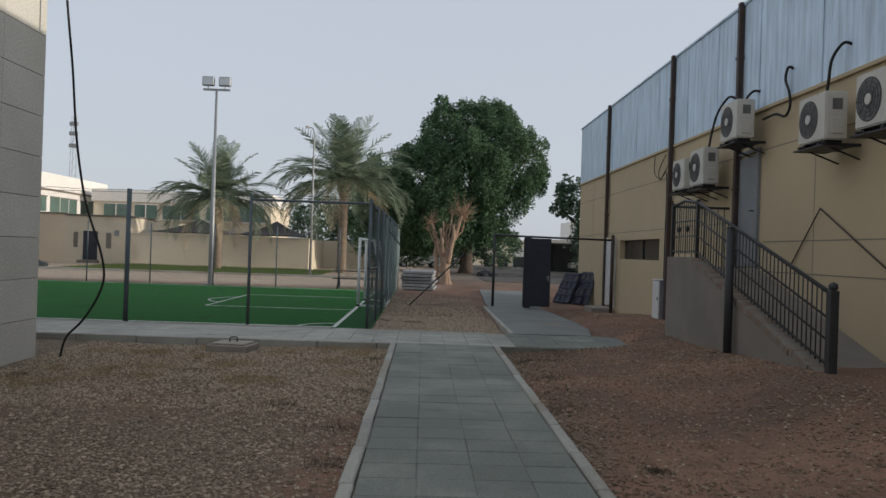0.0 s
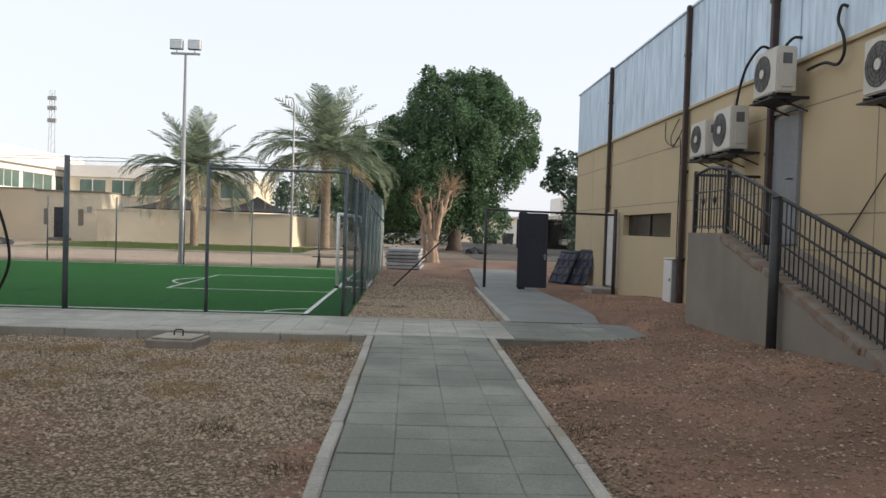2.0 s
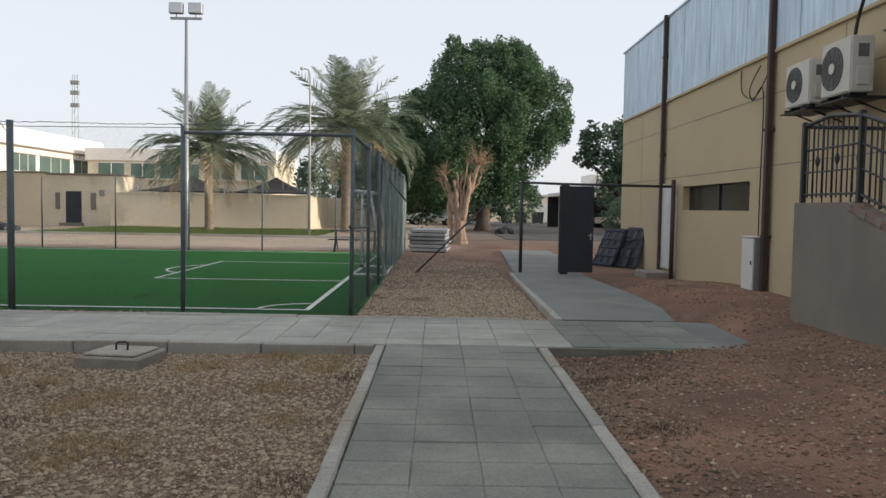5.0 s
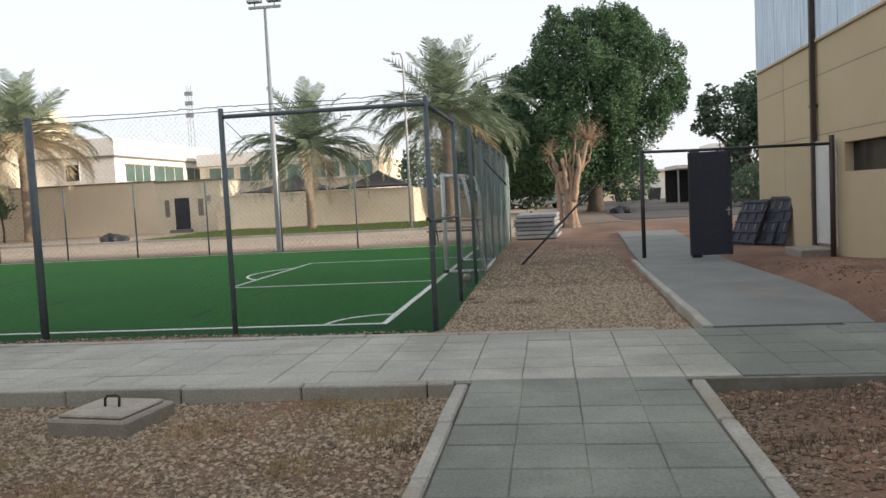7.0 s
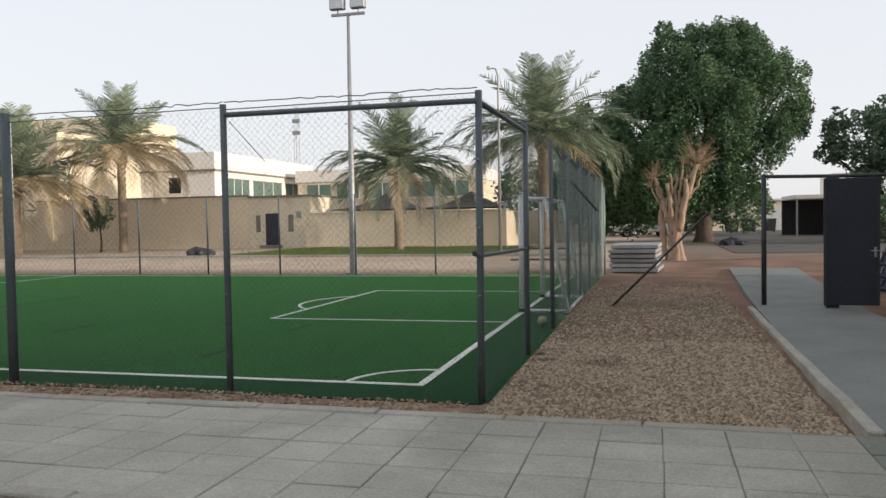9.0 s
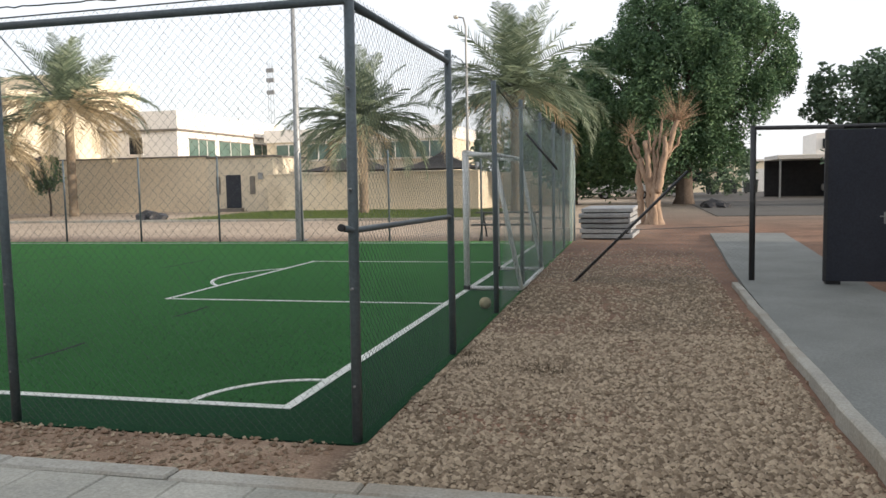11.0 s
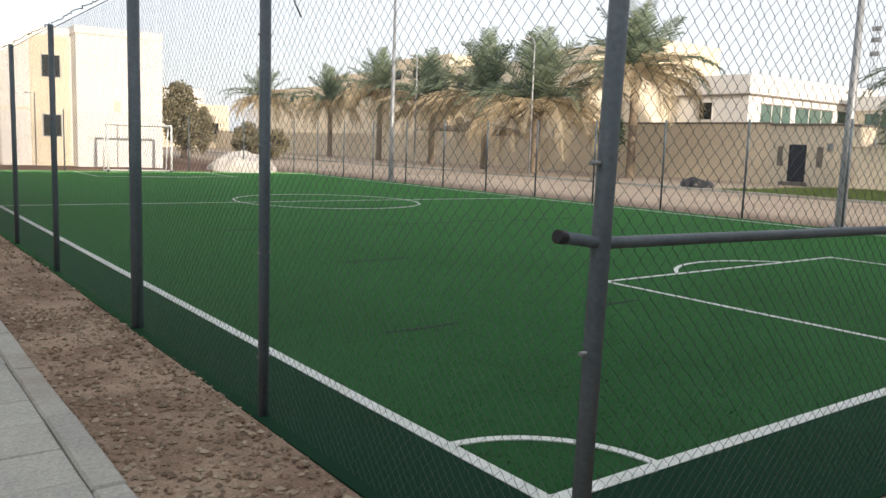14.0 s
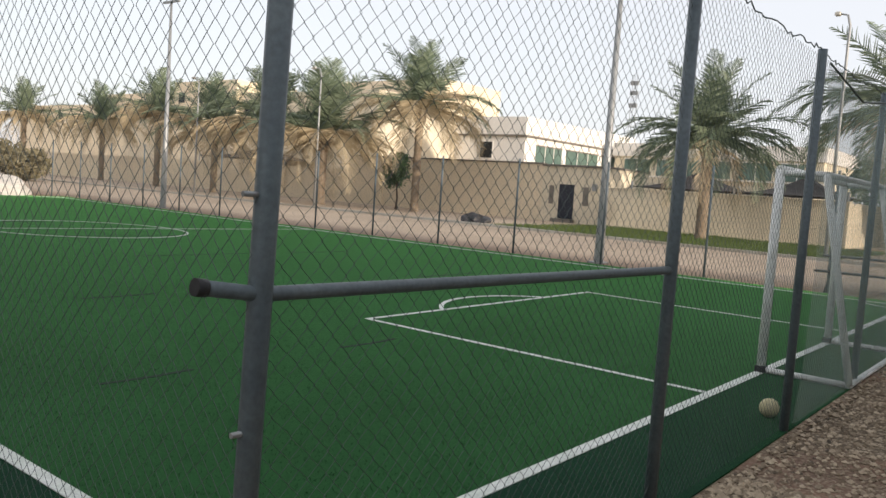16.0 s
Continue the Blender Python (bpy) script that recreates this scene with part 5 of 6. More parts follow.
def palm(x, y, h, r, seed, label, fronds=46, dry=0.25, trunk=0.24, lean=0.0, spread=1.0):
    """A date palm: ringed trunk, arching feather fronds, old ones hanging."""
    rnd = random.Random(seed)
    p = base("date_palm", x, y, 0, label, "palm tree", "date palms")
    n = 34
    pts = [(lean * (i / n) ** 2, 0, -0.2 + (h + 0.2) * i / n) for i in range(n + 1)]
    rad = [trunk * (1.25 - 0.25 * min(i / 5, 1)) * (1.0 + (0.09 if i % 2 else -0.04)) * (1.0 if i < n - 5 else 1.0 + 0.09 * (i - n + 5)) for i in range(n + 1)]
    part("trunk", tube(pts, rad, 12), M_BARK, p)
    bm = bmesh.new()
    for i in range(40):                        # cut leaf bases under the crown
        a = i * 2.4
        z = h - 0.9 + 0.85 * (i / 40)
        c = Vector((lean + trunk * 1.15 * math.cos(a), trunk * 1.15 * math.sin(a), z))
        tube([c - Vector((math.cos(a) * 0.1, math.sin(a) * 0.1, 0.12)), c + Vector((math.cos(a) * 0.12, math.sin(a) * 0.12, 0.2))], [0.075, 0.03], 5, bm)
    part("crown_shaft", bm, M_BARK, p)
    top = Vector((lean, 0, h))
    for i in range(fronds):
        u = i / fronds                          # 0: youngest, upright; 1: oldest, hanging
        a = i * 2.39996 + rnd.uniform(-0.2, 0.2)
        if u < 0.30:                            # a stiff upright fan
            el = radians(88 - 44 * (u / 0.30) * spread + rnd.uniform(-5, 5))
            L = r * rnd.uniform(0.64, 0.82)
            droop = 0.18 + 0.45 * u + rnd.uniform(0, 0.12)
        else:                                   # a skirt that arches out and hangs
            v = (u - 0.30) / 0.70
            el = radians(36 - 46 * v * spread + rnd.uniform(-8, 8))
            L = r * rnd.uniform(0.80, 1.08)
            droop = 0.88 + 0.42 * v + rnd.uniform(-0.1, 0.15)
        isdry = 1 if u > 1 - dry else 0
        pos, d = top.copy(), el
        pts, tang = [pos.copy()], []
        steps = 12
        for s in range(steps):
            dirv = Vector((math.cos(a) * math.cos(d), math.sin(a) * math.cos(d), math.sin(d)))
            tang.append(dirv)
            pos = pos + dirv * L / steps
            pts.append(pos.copy())
            d -= droop * 1.5 / steps * (0.4 + 1.4 * s / steps)
            d = max(d, radians(-88))
        tang.append(tang[-1])
        vs, fs = [], []
        for k in range(steps):                  # the stalk, a tapering strip on edge and one flat
            ra, rb = 0.035 * (1 - 0.85 * k / steps), 0.035 * (1 - 0.85 * (k + 1) / steps)
            for ax in (Vector((-math.sin(a), math.cos(a), 0)), Vector((0, 0, 1))):
                q = len(vs)
                vs += [tuple(pts[k] - ax * ra), tuple(pts[k] + ax * ra), tuple(pts[k + 1] + ax * rb), tuple(pts[k + 1] - ax * rb)]
                fs.append((q, q + 1, q + 2, q + 3))
        side0 = Vector((-math.sin(a), math.cos(a), 0))
        m = 46
        for k in range(4, m):
            f = k / m * steps
            j = int(f)
            c = pts[j].lerp(pts[min(j + 1, steps)], f - j)
            tv = tang[j]
            upv = side0.cross(tv).normalized()
            ll = (0.40 * math.sin(math.pi * min(1, 0.12 + 0.9 * k / m)) + 0.10) * r / 2.6
            for sgn in (-1, 1):
                o = (side0 * sgn * 0.8 + tv * 0.62 + (upv if upv.z > 0 else -upv) * rnd.uniform(0.0, 0.55) + Vector((0, 0, -0.55 * u))).normalized() * ll * 1.15 * rnd.uniform(0.8, 1.1)
                w = tv * 0.013 * r / 2.6
                q = len(vs)
                vs += [tuple(c - w), tuple(c + w), tuple(c + o * 0.6 + w * 0.9 + Vector((0, 0, -0.02))), tuple(c + o + Vector((0, 0, -0.06 - 0.1 * u)))]
                fs.append((q, q + 1, q + 2, q + 3))
        ob = new("frond", from_arrays("frond", vs, fs, M_PALM_DRY if isdry else M_PALM))
        ob.parent = p
        if isdry:
            tagged(ob, "hanging dry straw-coloured frond")
    return p


palm(-12.2, 35.2, 4.7, 5.1, 1, "date palm with green arching fronds on the grass verge", 46, 0.08)
palm(-4.3, 36.4, 6.2, 6.0, 2, "tall date palm with long grey-green fronds", 52, 0.06, 0.3)
palm(-30.0, 35.4, 6.2, 5.7, 3, "date palm with sunlit dry fronds hanging down", 48, 0.5)
palm(-35.3, 32.6, 4.3, 6.6, 4, "bushy date palm with a skirt of dry fronds", 52, 0.5, 0.28, spread=0.85)
palm(-41.5, 33.6, 4.9, 6.2, 5, "date palm with a bushy grey-green crown", 48, 0.45, spread=0.9)
palm(-50.5, 35.5, 4.8, 6.0, 6, "date palm beside the compound wall", 44, 0.5)
palm(-60, 36.5, 6.0, 5.4, 7, "date palm beside the compound wall", 44, 0.5)
palm(-72, 38, 5.6, 5.4, 8, "distant date palm beside the compound wall", 40, 0.5)
palm(-84, 36, 6.0, 5.4, 9, "distant date palm beside the compound wall", 40, 0.5)

tree(4.4, 45.0, [(-1.6, 0, 9.6, 2.7, 2.6), (1.6, 0.3, 10.4, 2.5, 2.5), (3.6, 0.2, 8.4, 2.4, 2.8), (-3.6, -0.5, 7.2, 2.4, 2.6), (0.2, -1.2, 7.4, 3.0, 3.0), (-1.6, -1.0, 4.8, 3.0, 2.6), (2.0, -0.6, 5.4, 2.5, 2.4), (0.3, 0.2, 11.6, 2.0, 1.6), (-1.2, -1.0, 3.3, 2.6, 1.8), (1.6, -0.6, 3.8, 1.8, 1.6), (-3.8, -0.4, 3.4, 1.8, 1.9), (-1.9, 0, 12.0, 1.3, 1.2), (-2.3, 0, 13.1, 0.6, 0.6), (1.4, 0, 12.6, 1.4, 0.9), (2.6, 0, 12.2, 1.0, 0.9), (5.2, 0.4, 10.0, 1.0, 1.0), (5.4, 0.4, 7.6, 1.0, 1.2), (-5.2, 0, 8.8, 1.0, 1.0), (-4.9, 0, 5.2, 1.4, 1.8), (0.3, -2.2, 9.4, 1.6, 1.4), (3.0, -1.8, 10.0, 1.3, 1.2), (-2.6, -2.0, 8.6, 1.4, 1.3), (4.1, -1.0, 6.4, 1.2, 1.6), (-2.0, -2.4, 6.0, 1.2, 2.0), (1.4, -2.4, 6.6, 1.2, 2.2)], 190000, 0.10, 11, "large dense evergreen tree with a dark rounded crown", 0.5, 2.8)
tree(-2.4, 47.0, [(0, 0, 3.6, 2.6, 3.0), (2.4, 0, 3.4, 2.4, 3.0), (-0.5, 0, 6.8, 2.2, 2.0), (1.2, 0, 6.0, 1.8, 1.8)], 18000, 0.2, 12, "dark evergreen tree behind the pitch fence", 0.35, 1.8)
tree(15.1, 47.0, [(-1.0, 0, 6.2, 2.6, 2.0), (2.2, 0, 5.6, 3.0, 2.6), (0.5, 0, 3.4, 3.0, 2.2), (-3.0, 0, 5.4, 1.0, 0.8), (5.5, 0, 6.4, 3.4, 3.0)], 20000, 0.19, 13, "dark spreading tree behind the gate", 0.35, 2.0, M_LEAF_FAR)
tree(22, 46.0, [(0, 0, 6.2, 4.0, 3.2), (3, 0, 5.0, 3.0, 3.0)], 12000, 0.22, 14, "dark spreading tree behind the gate", 0.35, 2.0, M_LEAF_FAR)
tree(-32.5, 36.5, [(0, 0, 2.35, 0.85, 0.85), (0.2, 0, 2.9, 0.6, 0.6), (-0.3, 0, 1.8, 0.6, 0.5)], 2600, 0.10, 15, "small round young tree with a thin stem", 0.06, 1.3)
tree(13.5, 40.5, [(0, 0, 1.1, 1.6, 1.2), (2.4, 0, 1.2, 1.8, 1.3), (5, 0, 1.1, 2.0, 1.2)], 8000, 0.12, 16, "clipped dark hedge bush", 0.1, 0.5, M_LEAF_FAR)
tree(-4.5, 66.0, [(0, 0, 3.2, 4.0, 3.4), (5, 0, 2.8, 4.0, 3.0), (9.5, 1, 2.6, 3.0, 2.6), (13.5, 1, 2.0, 2.4, 1.8), (-5, 0, 3.2, 3.6, 3.2)], 16000, 0.24, 17, "low dark trees along the car park", 0.3, 1.5, M_LEAF_FAR)
M_DRYBUSH = leafy("dry_bush_leaf", (0.20, 0.18, 0.11), (0.28, 0.25, 0.16))
tree(-55.0, 17.2, [(0, 0, 2.8, 1.6, 1.7), (1.6, 0.5, 1.8, 1.2, 1.3), (-1, 0, 4.2, 1.1, 1.0)], 6000, 0.16, 18, "brownish dry shrub tree beside the white building", 0.2, 1.2, M_DRYBUSH)
tree(-60.0, 24.5, [(0, 0, 1.4, 1.6, 1.2), (3, 0, 1.2, 1.6, 1.0)], 5000, 0.16, 19, "dusty green bushes at the end of the road", 0.2, 0.8, M_DRYBUSH)


# ---- cut-back tree with twigs ----
def pollard():
    t = base("pollarded_tree", 2.25, 23.6, 0, "pale cut-back tree with stubby limbs and dry twigs", "tree")
    rnd = random.Random(3)
    stems = [([(0.10, 0, -0.2), (0.10, 0, 0.1), (0.08, 0.02, 0.8), (0.16, 0, 1.5), (0.34, 0, 2.2), (0.56, 0, 2.9), (0.78, 0, 3.55)], 0.175, 0.085),
             ([(-0.12, 0.05, -0.2), (-0.12, 0.05, 0.2), (-0.12, 0.0, 0.9), (-0.22, 0, 1.5), (-0.42, 0, 2.1), (-0.55, 0, 2.6), (-0.76, 0, 3.08)], 0.15, 0.055),
             ([(0.0, -0.12, -0.2), (0.0, -0.12, 0.4), (-0.02, -0.08, 1.2), (0.04, -0.05, 1.9), (-0.02, 0, 2.5), (0.02, 0, 3.0)], 0.14, 0.05),
             ([(-0.05, 0, 1.0), (-0.16, -0.1, 1.7), (-0.22, -0.1, 2.3), (-0.30, -0.1, 2.85)], 0.13, 0.09),
             ([(0.12, -0.1, 1.1), (0.22, -0.12, 1.8), (0.36, -0.14, 2.4), (0.36, -0.12, 3.0)], 0.13, 0.08),
             ([(-0.40, 0.2, -0.1), (-0.42, 0.2, 0.7), (-0.50, 0.2, 1.5), (-0.46, 0.2, 2.3)], 0.13, 0.09),
             ([(-0.5, 0, 2.3), (-0.66, 0, 2.55), (-0.62, 0, 2.9)], 0.07, 0.05), ([(0.45, 0, 2.5), (0.62, 0.1, 2.8), (0.66, 0.1, 3.3)], 0.07, 0.04),
             ([(0.3, 0, 2.1), (0.55, 0.05, 2.45), (0.80, 0.05, 2.8), (0.92, 0.05, 3.25)], 0.06, 0.03), ([(0.1, -0.05, 1.9), (0.14, -0.1, 2.5), (0.22, -0.1, 3.15), (0.30, -0.1, 3.6)], 0.055, 0.025),
             ([(-0.2, -0.1, 2.2), (-0.12, -0.15, 2.7), (-0.18, -0.15, 3.2)], 0.05, 0.025), ([(-0.42, 0.0, 2.0), (-0.62, -0.05, 2.2), (-0.86, -0.05, 2.7)], 0.05, 0.025)]
    for pts, r0, r1 in stems:
        fine = []
        P = [Vector(p) for p in pts]
        for i in range(len(P) - 1):
            for q in range(4):
                f = P[i].lerp(P[i + 1], q / 4)
                fine.append(f + Vector((rnd.gauss(0, 0.02), rnd.gauss(0, 0.02), 0)))
        fine.append(P[-1])
        n = len(fine) - 1
        bm = tube(fine, [(r0 + (r1 - r0) * i / n) * rnd.uniform(0.86, 1.14) * (1.35 if fine[i].z < 0.15 else 1) for i in range(n + 1)], 9)
        for v in bm.verts:
            v.co += Vector((noise.noise(v.co * 6), noise.noise(v.co * 6 + Vector((9, 0, 0))), 0)) * 0.045
        part("limb", bm, M_STUMP, t)
    for e, n, ln in (((0.78, 0, 3.5), 120, 1.3), ((-0.75, 0, 3.05), 60, 0.75), ((0.02, 0.0, 2.95), 16, 0.4), ((0.36, -0.12, 2.95), 16, 0.45), ((0.92, 0.05, 3.2), 34, 0.8), ((0.30, -0.1, 3.55), 24, 0.6), ((-0.86, -0.05, 2.68), 24, 0.5)):
        bm = bmesh.new()
        for i in range(n):
            d = Vector((rnd.gauss(0, 0.55), rnd.gauss(0, 0.55), rnd.uniform(-0.1, 1.2))).normalized()
            L = ln * rnd.uniform(0.4, 1.0) * (0.6 + 0.5 * max(d.z, 0))
            s = Vector(e) + d * 0.08
            tube([s, s + d * L * 0.5 + Vector((0, 0, 0.03)), s + d * L + Vector((rnd.uniform(-.05, .05), 0, 0.02))], [0.008, 0.005, 0.003], 3, bm, cap=False)
        part("twig_spray", bm, M_TWIG, t, "spray of dry orange-brown twigs")
    return t


pollard()


# ---- masts and street lamps ----
def flood_mast(x, y, h, label, heads=True):
    m = base("floodlight_mast", x, y, 0, label, "floodlight", "floodlight masts")
    part("pole", tube([(0, 0, -0.1), (0, 0, 0.1), (0, 0, 1.5), (0, 0, h)], [0.12, 0.12, 0.105, 0.045], 12), M_GALV, m)
    part("base_plate", box(-0.2, -0.2, 0, 0.2, 0.2, 0.04), M_GALV, m)
    part("crossarm", box(-0.55, -0.04, h - 0.05, 0.55, 0.04, h + 0.03), M_GALV, m)
    for k in (-0.34, 0.34):
        hd = part("lamp_head", box(k - 0.24, -0.12, h + 0.14, k + 0.24, 0.08, h + 0.52, 0.02), M_GALV, m)
        part("lens", box(k - 0.21, -0.135, h + 0.17, k + 0.21, -0.121, h + 0.49), M_LENS, hd, "pale floodlight glass")
        part("yoke", tube([(k, 0, h), (k, 0, h + 0.16)], 0.02, 6), M_GALV, m)
    return m


flood_mast(-7.67, 16.62, 8.1, "tall grey steel mast with two floodlights")
flood_mast(-27.0, 16.62, 8.1, "tall grey steel mast with two floodlights")
flood_mast(-19.6, -0.5, 8.1, "tall grey steel mast with two floodlights")


def street_lamp(x, y, h, arm, label):
    s = base("street_lamp", x, y, 0, label, "street lamp", "street lamps")
    part("pole", tube([(0, 0, -0.1), (0, 0, h * 0.5), (0, 0, h - 0.4), (arm * 0.3, 0, h - 0.05), (arm, 0, h)], [0.075, 0.06, 0.045, 0.035, 0.03], 8), M_GALV, s)
    part("lamp_head", box(min(arm, arm * 1.6), -0.1, h - 0.06, max(arm, arm * 1.6), 0.1, h + 0.08, 0.03), M_AC, s)
    return s


street_lamp(-5.3, 28.9, 8.5, -0.32, "thin grey street lamp beside the road")
street_lamp(-33.5, 30.5, 8.0, -0.5, "thin grey street lamp beside the road")
street_lamp(-47, 31.5, 8.0, -0.5, "thin grey street lamp beside the road")

# ---- lattice tower far off ----
tower = base("radio_mast", -72, 150, 0, "distant lattice radio mast", "mast")
for k in range(3):
    a = k * 2.094
    part("leg", tube([(0.9 * math.cos(a), 0.9 * math.sin(a), 0), (0.5 * math.cos(a), 0.5 * math.sin(a), 27)], 0.05, 5), M_GALV, tower)
for i in range(13):
    part("brace", tube([(-0.7, 0, 2 * i + 1), (0.7, 0, 2 * i + 3)], 0.03, 4), M_GALV, tower)
for z in (20.5, 23, 25):
    part("antenna", box(-0.8, -0.3, z, 0.8, 0.3, z + 0.8), M_GALV, tower)

# ---- slabs, bench, cars, bins, small things ----
for k in range(6):
    rnd2 = random.Random(k)
    s = thing("board_stack_panel", box(-0.66, -1.15, 0, 0.66, 1.15, 0.105, 0.012), M_FOAM, "grey layered board lying in a stack", "board", "stack of boards")
    s.matrix_world = pose(0.98 + rnd2.uniform(-0.05, 0.05), 17.6 + rnd2.uniform(-0.05, 0.05), 0.06 + k * 0.135, 0, 0, -4 + rnd2.uniform(-2, 2))
    part("spacer", box(-0.6, -1.1, -0.03, 0.6, -1.0, -0.001), M_DARK, s)
    part("spacer", box(-0.6, 1.0, -0.03, 0.6, 1.1, -0.001), M_DARK, s)

bench = base("picnic_bench", -1.7, 17.0, 0, "dark metal bench with a backless seat", "bench")
part("seat", box(-0.9, -0.2, 0.72, 0.9, 0.2, 0.76, 0.01), M_IRON, bench)
part("seat", box(-0.9, -0.75, 0.42, 0.9, -0.45, 0.46, 0.01), M_IRON, bench)
for k in (-0.7, 0.7):
    part("leg", tube([(k, -0.6, 0), (k, 0.1, 0.72)], 0.025, 6), M_IRON, bench)
    part("leg", tube([(k, 0.5, 0), (k, -0.1, 0.72)], 0.025, 6), M_IRON, bench)


def pickup(x, y, rz, label, paint):
    c = base("parked_car", x, y, 0.0, label, "car", "parked cars", rz=rz)
    prof = [(-2.3, 0.45), (-2.3, 0.95), (-1.25, 1.05), (-0.75, 1.62), (0.9, 1.66), (1.5, 1.1), (2.25, 1.0), (2.3, 0.45)]
    bm = prism(prof, -0.85, 0.85)
    bmesh.ops.bevel(bm, geom=bm.edges[:], offset=0.06, segments=2, affect='EDGES')
    part("body", bm, paint, c)
    for k in (-1, 1):
        part("side_window", box(-0.7, k * 0.855, 1.12, 1.0, k * 0.865, 1.52), M_GLASS, c)
        for wx in (-1.45, 1.45):
            w = part("wheel", tube([(wx, k * 0.62, 0.34), (wx, k * 0.88, 0.34)], 0.34, 18), M_TYRE, c)
            part("rim", tube([(wx, k * 0.87, 0.34), (wx, k * 0.895, 0.34)], 0.2, 12), M_GALV, w)
    part("rear_window", box(-1.1, -0.7, 1.1, -0.98, 0.7, 1.35, 0, None), M_GLASS, c)
    return c


pickup(0.6, 61.0, 8, "white parked pickup under the trees", M_CARW)
pickup(17.5, 60.0, 0, "dark car under the carport", M_CARW)
for i, x in enumerate((8.6, 10.2, 12.0)):
    b = base("waste_bin", x, 74 + i * 0.3, 0, "dark wheeled waste bin by the road", "bin", "waste bins")
    part("body", prism([(-0.55, 0.15), (-0.62, 1.2), (0.62, 1.2), (0.55, 0.15)], -0.45, 0.45), M_BIN, b)
    part("lid", box(-0.66, -0.5, 1.2, 0.66, 0.5, 1.32, 0.03), M_BIN, b)
    for k in (-0.4, 0.4):
        part("wheel", tube([(k, -0.4, 0.09), (k, -0.3, 0.09)], 0.09, 10), M_TYRE, b)

carport = base("carport", 17.2, 58, 0, "low white flat-roofed carport with dark bays", "carport", kind="structure")
part("roof", box(-6.0, -3, 2.75, 7, 3, 3.05, 0.02), M_WHITE, carport)
part("rear_wall", box(-6.0, 2.7, -0.1, 7, 3, 2.75), M_DARK, carport)
for x in (-5.8, -1.5, 2.8, 6.8):
    part("post", box(x - 0.06, -2.9, -0.1, x + 0.06, -2.78, 2.75), M_GALV, carport)
h3 = base("house", 16, 85, 0, "pale flat-roofed house far behind the trees", "house", "houses beyond the pitch", "structure")
part("block", box(-10, 0, -0.1, 12, 8, 3.2), M_CREAM2, h3)
part("upper_block", box(3.9, 1, 3.2, 6.5, 8, 6.0), M_WHITE, h3)
part("parapet", box(-10.2, -0.2, 3.2, 2.98, 8, 3.4), M_WHITE, h3)
part("gate", box(-3.5, -0.08, 0, -1.0, -0.01, 2.4), M_WDOOR, h3)
part("window", box(4.5, 0.9, 4.4, 5.5, 0.98, 5.4), M_GLASS, h3)
for x in (-8.6, -6.0, 0.6):
    part("window", box(x, -0.06, 1.2, x + 1.1, -0.005, 2.3), M_GLASS, h3)
tank = base("water_tank", 16.2, 60, 3.05, "white water tank on the carport roof", "tank")
part("drum", tube([(0, 0, 0), (0, 0, 1.2), (0, 0, 1.35)], [0.7, 0.7, 0.5], 20), M_WATERTANK, tank)
part("lid", tube([(0, 0, 1.33), (0, 0, 1.42)], 0.28, 14), M_WATERTANK, tank)


M_ASPHALT = mat("worn_asphalt", (0.115, 0.108, 0.098), (0.090, 0.085, 0.078), rough=0.9, scale=0.3, fine=12, bump=0.2, c3=(0.17, 0.14, 0.11), patch=0.5)
thing("road", prism([(4.8, 0.0), (4.8, 0.055), (15.5, 0.055), (15.5, 0.0)], 29.0, 83.0), M_ASPHALT, "worn grey asphalt road dusted with sand", "road", kind="structure")
# ---- road edge, verge, rubble ----
verge_kerb = base("road_kerb", -20, 27.6, 0, "low stone kerb along the sandy road", "kerb", kind="structure")
part("kerb", box(-60, -0.08, -0.1, 19.0, 0.08, 0.14, 0.01), M_KERB, verge_kerb)


def blades(n, area, hgt, width, seed, material, name, label, cat, clump=0.0, centres=None):
    rnd = random.Random(seed)
    verts, faces = [], []
    for i in range(n):
        if centres:
            cx, cy, cr = centres[i % len(centres)]
            x, y = cx + rnd.gauss(0, cr), cy + rnd.gauss(0, cr)
        else:
            x, y = rnd.uniform(area[0], area[1]), rnd.uniform(area[2], area[3])
        if -34.4 < x < 0.1 and -0.1 < y < 16.5:
            continue
        if (0.55 < x < 2.55 and y < -3.2) or (-3.3 < y < -0.95 and x < 4.5):
            continue
        z = ground_z(x, y)
        h = hgt * rnd.uniform(0.4, 1.1)
        a = rnd.uniform(0, 6.28)
        dx, dy = math.cos(a) * width, math.sin(a) * width
        lx, ly = rnd.gauss(0, 0.45) * h, rnd.gauss(0, 0.45) * h
        k = len(verts)
        verts += [(x - dx, y - dy, z - 0.01), (x + dx, y + dy, z - 0.01), (x + lx, y + ly, z + h)]
        faces.append((k, k + 1, k + 2))
    return tagged(new(name, from_arrays(name, verts, faces, material)), label, cat, kind="stuff")


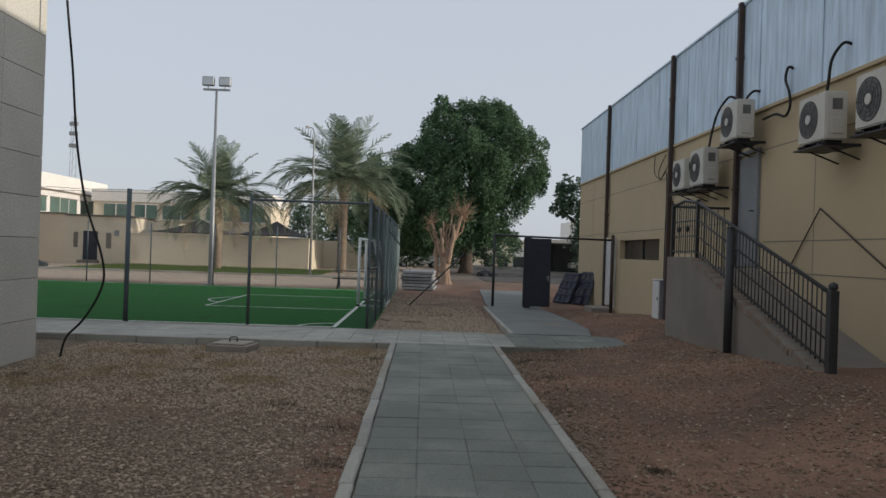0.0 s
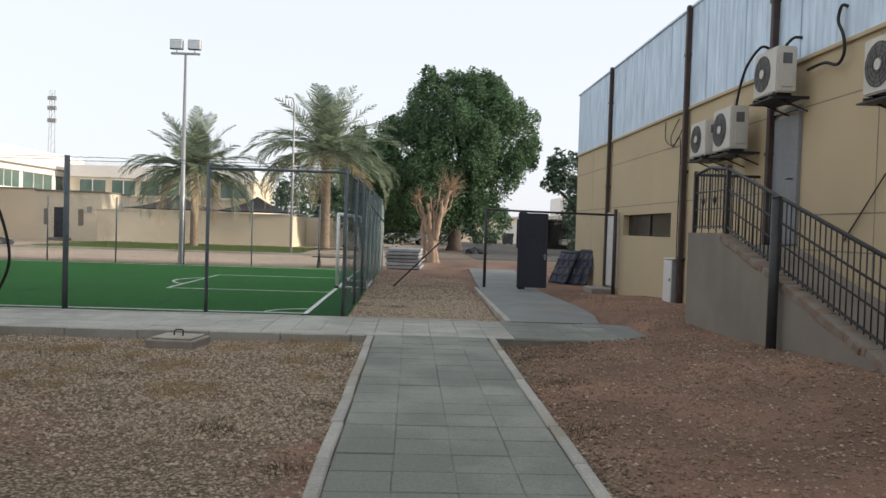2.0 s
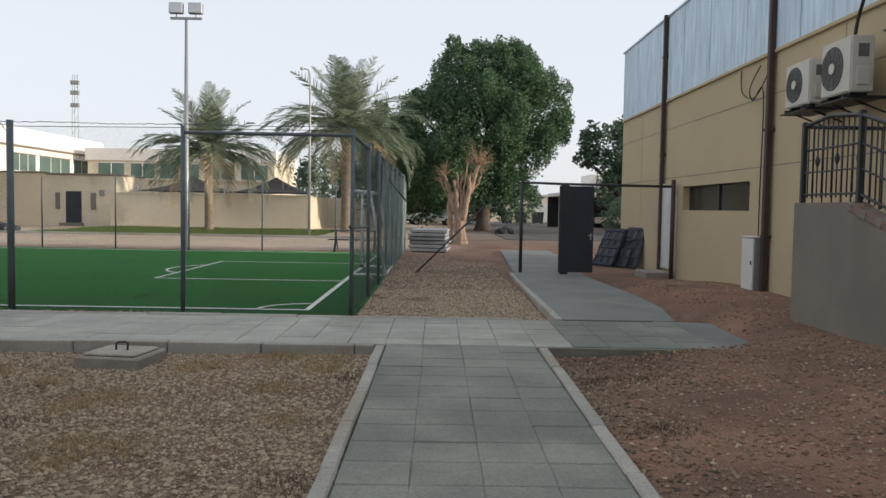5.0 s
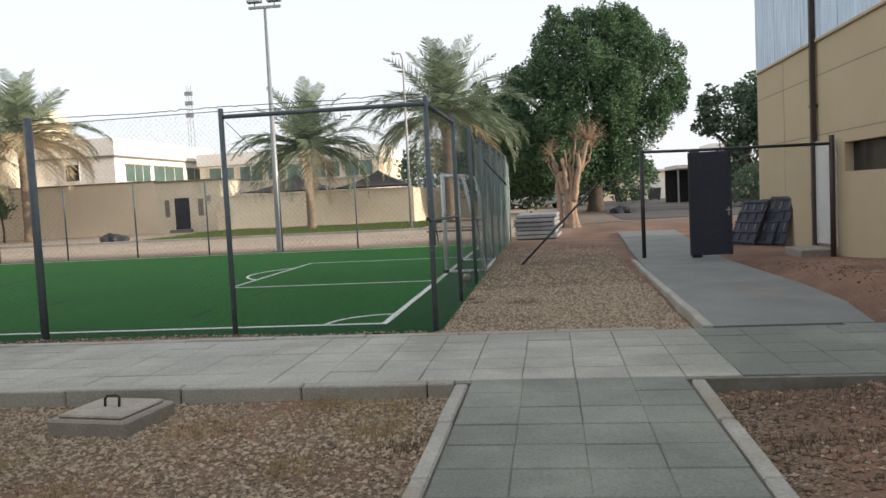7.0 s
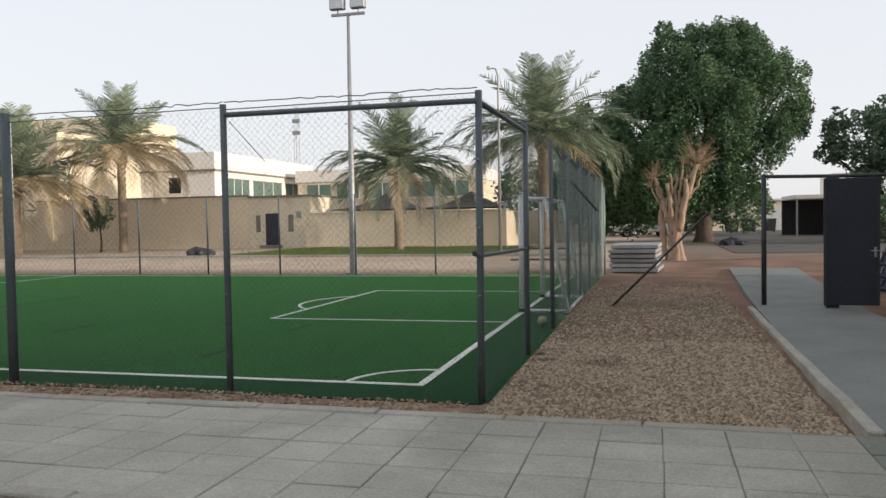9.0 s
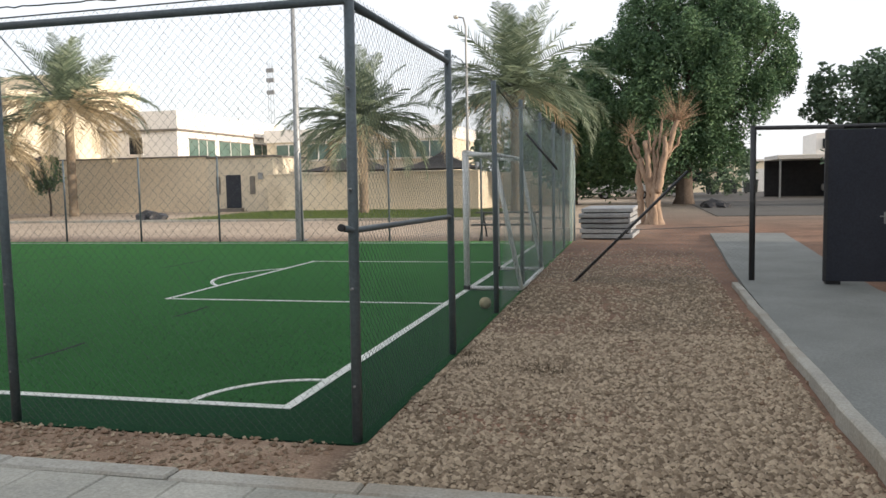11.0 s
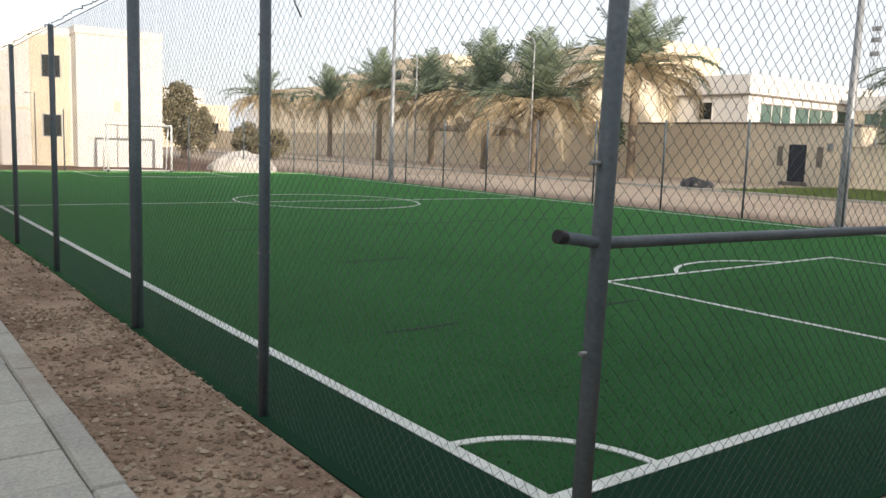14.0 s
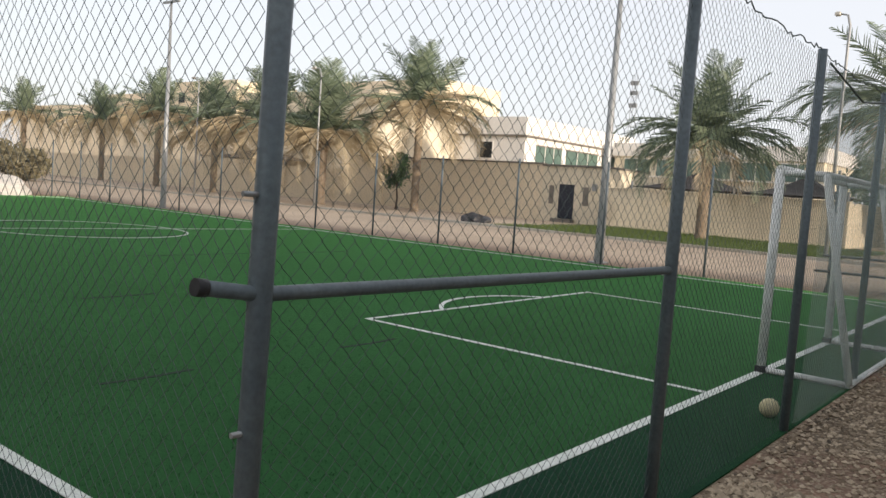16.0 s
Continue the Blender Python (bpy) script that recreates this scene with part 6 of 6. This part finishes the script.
blades(26000, (-19.5, -5.0, 28.2, 39.3), 0.16, 0.02, 21, M_GRASS, "grass", "green watered grass on the verge", "grass")
rw = random.Random(31)
straw_at = [(rw.uniform(-3.8, 0.4), rw.uniform(-7.5, -3.5), 0.12) for _ in range(26)] + [(-2.6, -5.6, 0.25), (-0.4, -3.7, 0.3), (-1.1, -3.9, 0.25), (0.2, -4.2, 0.2)]
blades(5200, None, 0.09, 0.004, 22, M_STRAW, "dry_grass", "thin dry grass tufts in the gravel", "grass", centres=straw_at)
weed_at = [(2.95, -3.75, 0.22), (3.5, -3.75, 0.2), (2.75, -4.6, 0.1), (2.85, -6.3, 0.12), (2.7, -8.2, 0.12), (0.45, -4.5, 0.08), (0.42, -7.2, 0.12), (0.4, -9.2, 0.12), (0.42, -10.4, 0.1), (2.95, -10.7, 0.05), (3.1, -4.6, 0.12), (0.18, 2.4, 0.06), (0.86, 1.95, 0.12), (1.0, 1.95, 0.1), (0.3, 1.97, 0.07), (-3.8, -6.72, 0.08), (-1.8, -6.1, 0.12), (-0.3, -8.2, 0.1)]
blades(3800, None, 0.045, 0.005, 23, M_WEED, "dry_weeds", "dark dead weeds along the kerbs", "weeds", centres=weed_at)


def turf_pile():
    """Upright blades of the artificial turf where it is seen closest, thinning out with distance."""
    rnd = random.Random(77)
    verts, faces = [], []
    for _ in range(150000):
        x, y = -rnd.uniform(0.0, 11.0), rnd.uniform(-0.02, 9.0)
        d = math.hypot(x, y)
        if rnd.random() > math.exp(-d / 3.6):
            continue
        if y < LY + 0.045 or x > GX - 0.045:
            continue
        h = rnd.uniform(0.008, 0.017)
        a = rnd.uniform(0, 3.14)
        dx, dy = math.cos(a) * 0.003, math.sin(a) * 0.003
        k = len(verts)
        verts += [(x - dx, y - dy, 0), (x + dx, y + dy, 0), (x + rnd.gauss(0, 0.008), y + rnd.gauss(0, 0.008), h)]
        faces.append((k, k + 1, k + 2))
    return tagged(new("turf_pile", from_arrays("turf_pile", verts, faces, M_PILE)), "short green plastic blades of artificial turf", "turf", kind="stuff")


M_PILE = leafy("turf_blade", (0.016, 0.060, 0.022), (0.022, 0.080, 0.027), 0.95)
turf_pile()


def pebbles(n, areas, r0, r1, seed, label, material=None, name="gravel"):
    """Loose stones as squashed octahedra, one mesh."""
    rnd = random.Random(seed)
    verts, faces = [], []
    for i in range(n):
        x0, x1, y0, y1 = areas[i % len(areas)]
        x, y = rnd.uniform(x0, x1), rnd.uniform(y0, y1)
        if y > 5 and rnd.random() < (y - 5) / 9 or noise.noise((x * 0.9, y * 0.9, seed)) > rnd.uniform(0.1, 0.9):
            continue
        r = r0 + (r1 - r0) * rnd.random() ** 2.2
        z = ground_z(x, y) + r * 0.15
        a = rnd.uniform(0, 6.28)
        c, s = math.cos(a), math.sin(a)
        k = len(verts)
        for px, py, pz in ((1, 0, 0), (0, 0.75, 0.1), (-1, 0.1, 0), (0, -0.75, 0), (0.1, 0, 0.6), (0, 0, -0.6)):
            px, py = px * rnd.uniform(0.75, 1.2) * r, py * rnd.uniform(0.75, 1.2) * r
            verts.append((x + px * c - py * s, y + px * s + py * c, z + pz * r))
        for a1, b1 in ((0, 1), (1, 2), (2, 3), (3, 0)):
            faces.append((k + a1, k + b1, k + 4))
            faces.append((k + b1, k + a1, k + 5))
    return tagged(new(name, from_arrays(name, verts, faces, material or M_STONE_BIT)), label, name, kind="stuff")


def gravel_material():
    n, l = M_STONE_BIT.node_tree.nodes, M_STONE_BIT.node_tree.links
    geo = n.new("ShaderNodeNewGeometry")
    r = n.new("ShaderNodeMixRGB")
    r.inputs[1].default_value, r.inputs[2].default_value = (0.15, 0.113, 0.077, 1), (0.47, 0.385, 0.28, 1)
    l.new(geo.outputs["Random Per Island"], r.inputs[0])
    l.new(r.outputs[0], n["Principled BSDF"].inputs["Base Color"])


gravel_material()
pebbles(76000, [(-4.3, 0.6, -8.5, -3.3), (-4.3, 0.6, -14.5, -3.3)], 0.007, 0.028, 41, "grey-brown gravel bed beside the path")
pebbles(62000, [(0.12, 2.85, -0.95, 3.5), (0.12, 2.85, -0.95, 14.0)], 0.008, 0.034, 42, "grey-brown gravel bed beside the pitch")
M_CLOD = leafy("soil_clod", (0.22, 0.15, 0.10), (0.36, 0.255, 0.18), 0.95)
pebbles(9000, [(2.5, 6.6, -13, 5), (2.5, 5.6, -13, -4)], 0.005, 0.026, 43, "scattered small stones on bare soil")
pebbles(20000, [(2.5, 5.7, -14, 6), (2.5, 5.6, -14, -3)], 0.005, 0.034, 45, "crumbled brown clods on bare soil", M_CLOD, "soil_clods")
pebbles(3200, [(-12.5, -0.08, -0.98, -0.08), (-6, -0.08, -0.98, -0.08)], 0.004, 0.03, 46, "crumbled brown clods along the fence", M_CLOD, "soil_clods")
pebbles(4200, [(0.2, 0.6, -14, -3.3), (2.48, 2.95, -14, -3.3), (2.48, 3.8, -5.0, -3.3), (0.12, 0.45, -0.9, 6.0), (-3.4, 0.6, -12, -3.35), (2.5, 5.6, -13, -3)], 0.005, 0.024, 47, "dark dead leaves along the kerbs", M_WEED, "leaf_litter")
pebbles(2600, [(-12.5, -0.1, -0.98, -0.1), (-6, -0.1, -0.98, -0.1)], 0.006, 0.032, 44, "scattered stones along the fence")

for x, y, s, sd in ((-35.5, 13.5, 1.0, 1), (-37.0, 14.5, 0.8, 2)):
    bm = bmesh.new()
    bmesh.ops.create_icosphere(bm, subdivisions=4, radius=1.6 * s)
    for v in bm.verts:
        v.co.z = max(v.co.z, 0) * 0.55
        v.co += v.co.normalized() * 0.25 * noise.noise(v.co * 1.6 + Vector((sd, 0, 0)))
    rb = thing("rubble_heap", bm, M_RUBBLE, "heap of white rubble and sacks", "rubble", kind="stuff")
    rb.location = (x, y, 0)
for x, y, s in ((-21.5, 30.2, 0.7), (5.6, 38.5, 0.7)):
    bm = bmesh.new()
    bmesh.ops.create_icosphere(bm, subdivisions=3, radius=s)
    for v in bm.verts:
        v.co.z = max(v.co.z, -0.05) * 0.6
        v.co += v.co.normalized() * 0.3 * noise.noise(v.co * 3)
    rb = thing("brush_heap", bm, M_DARK, "dark heap of cut branches and bags", "heap", kind="stuff")
    rb.location = (x, y, 0.03)
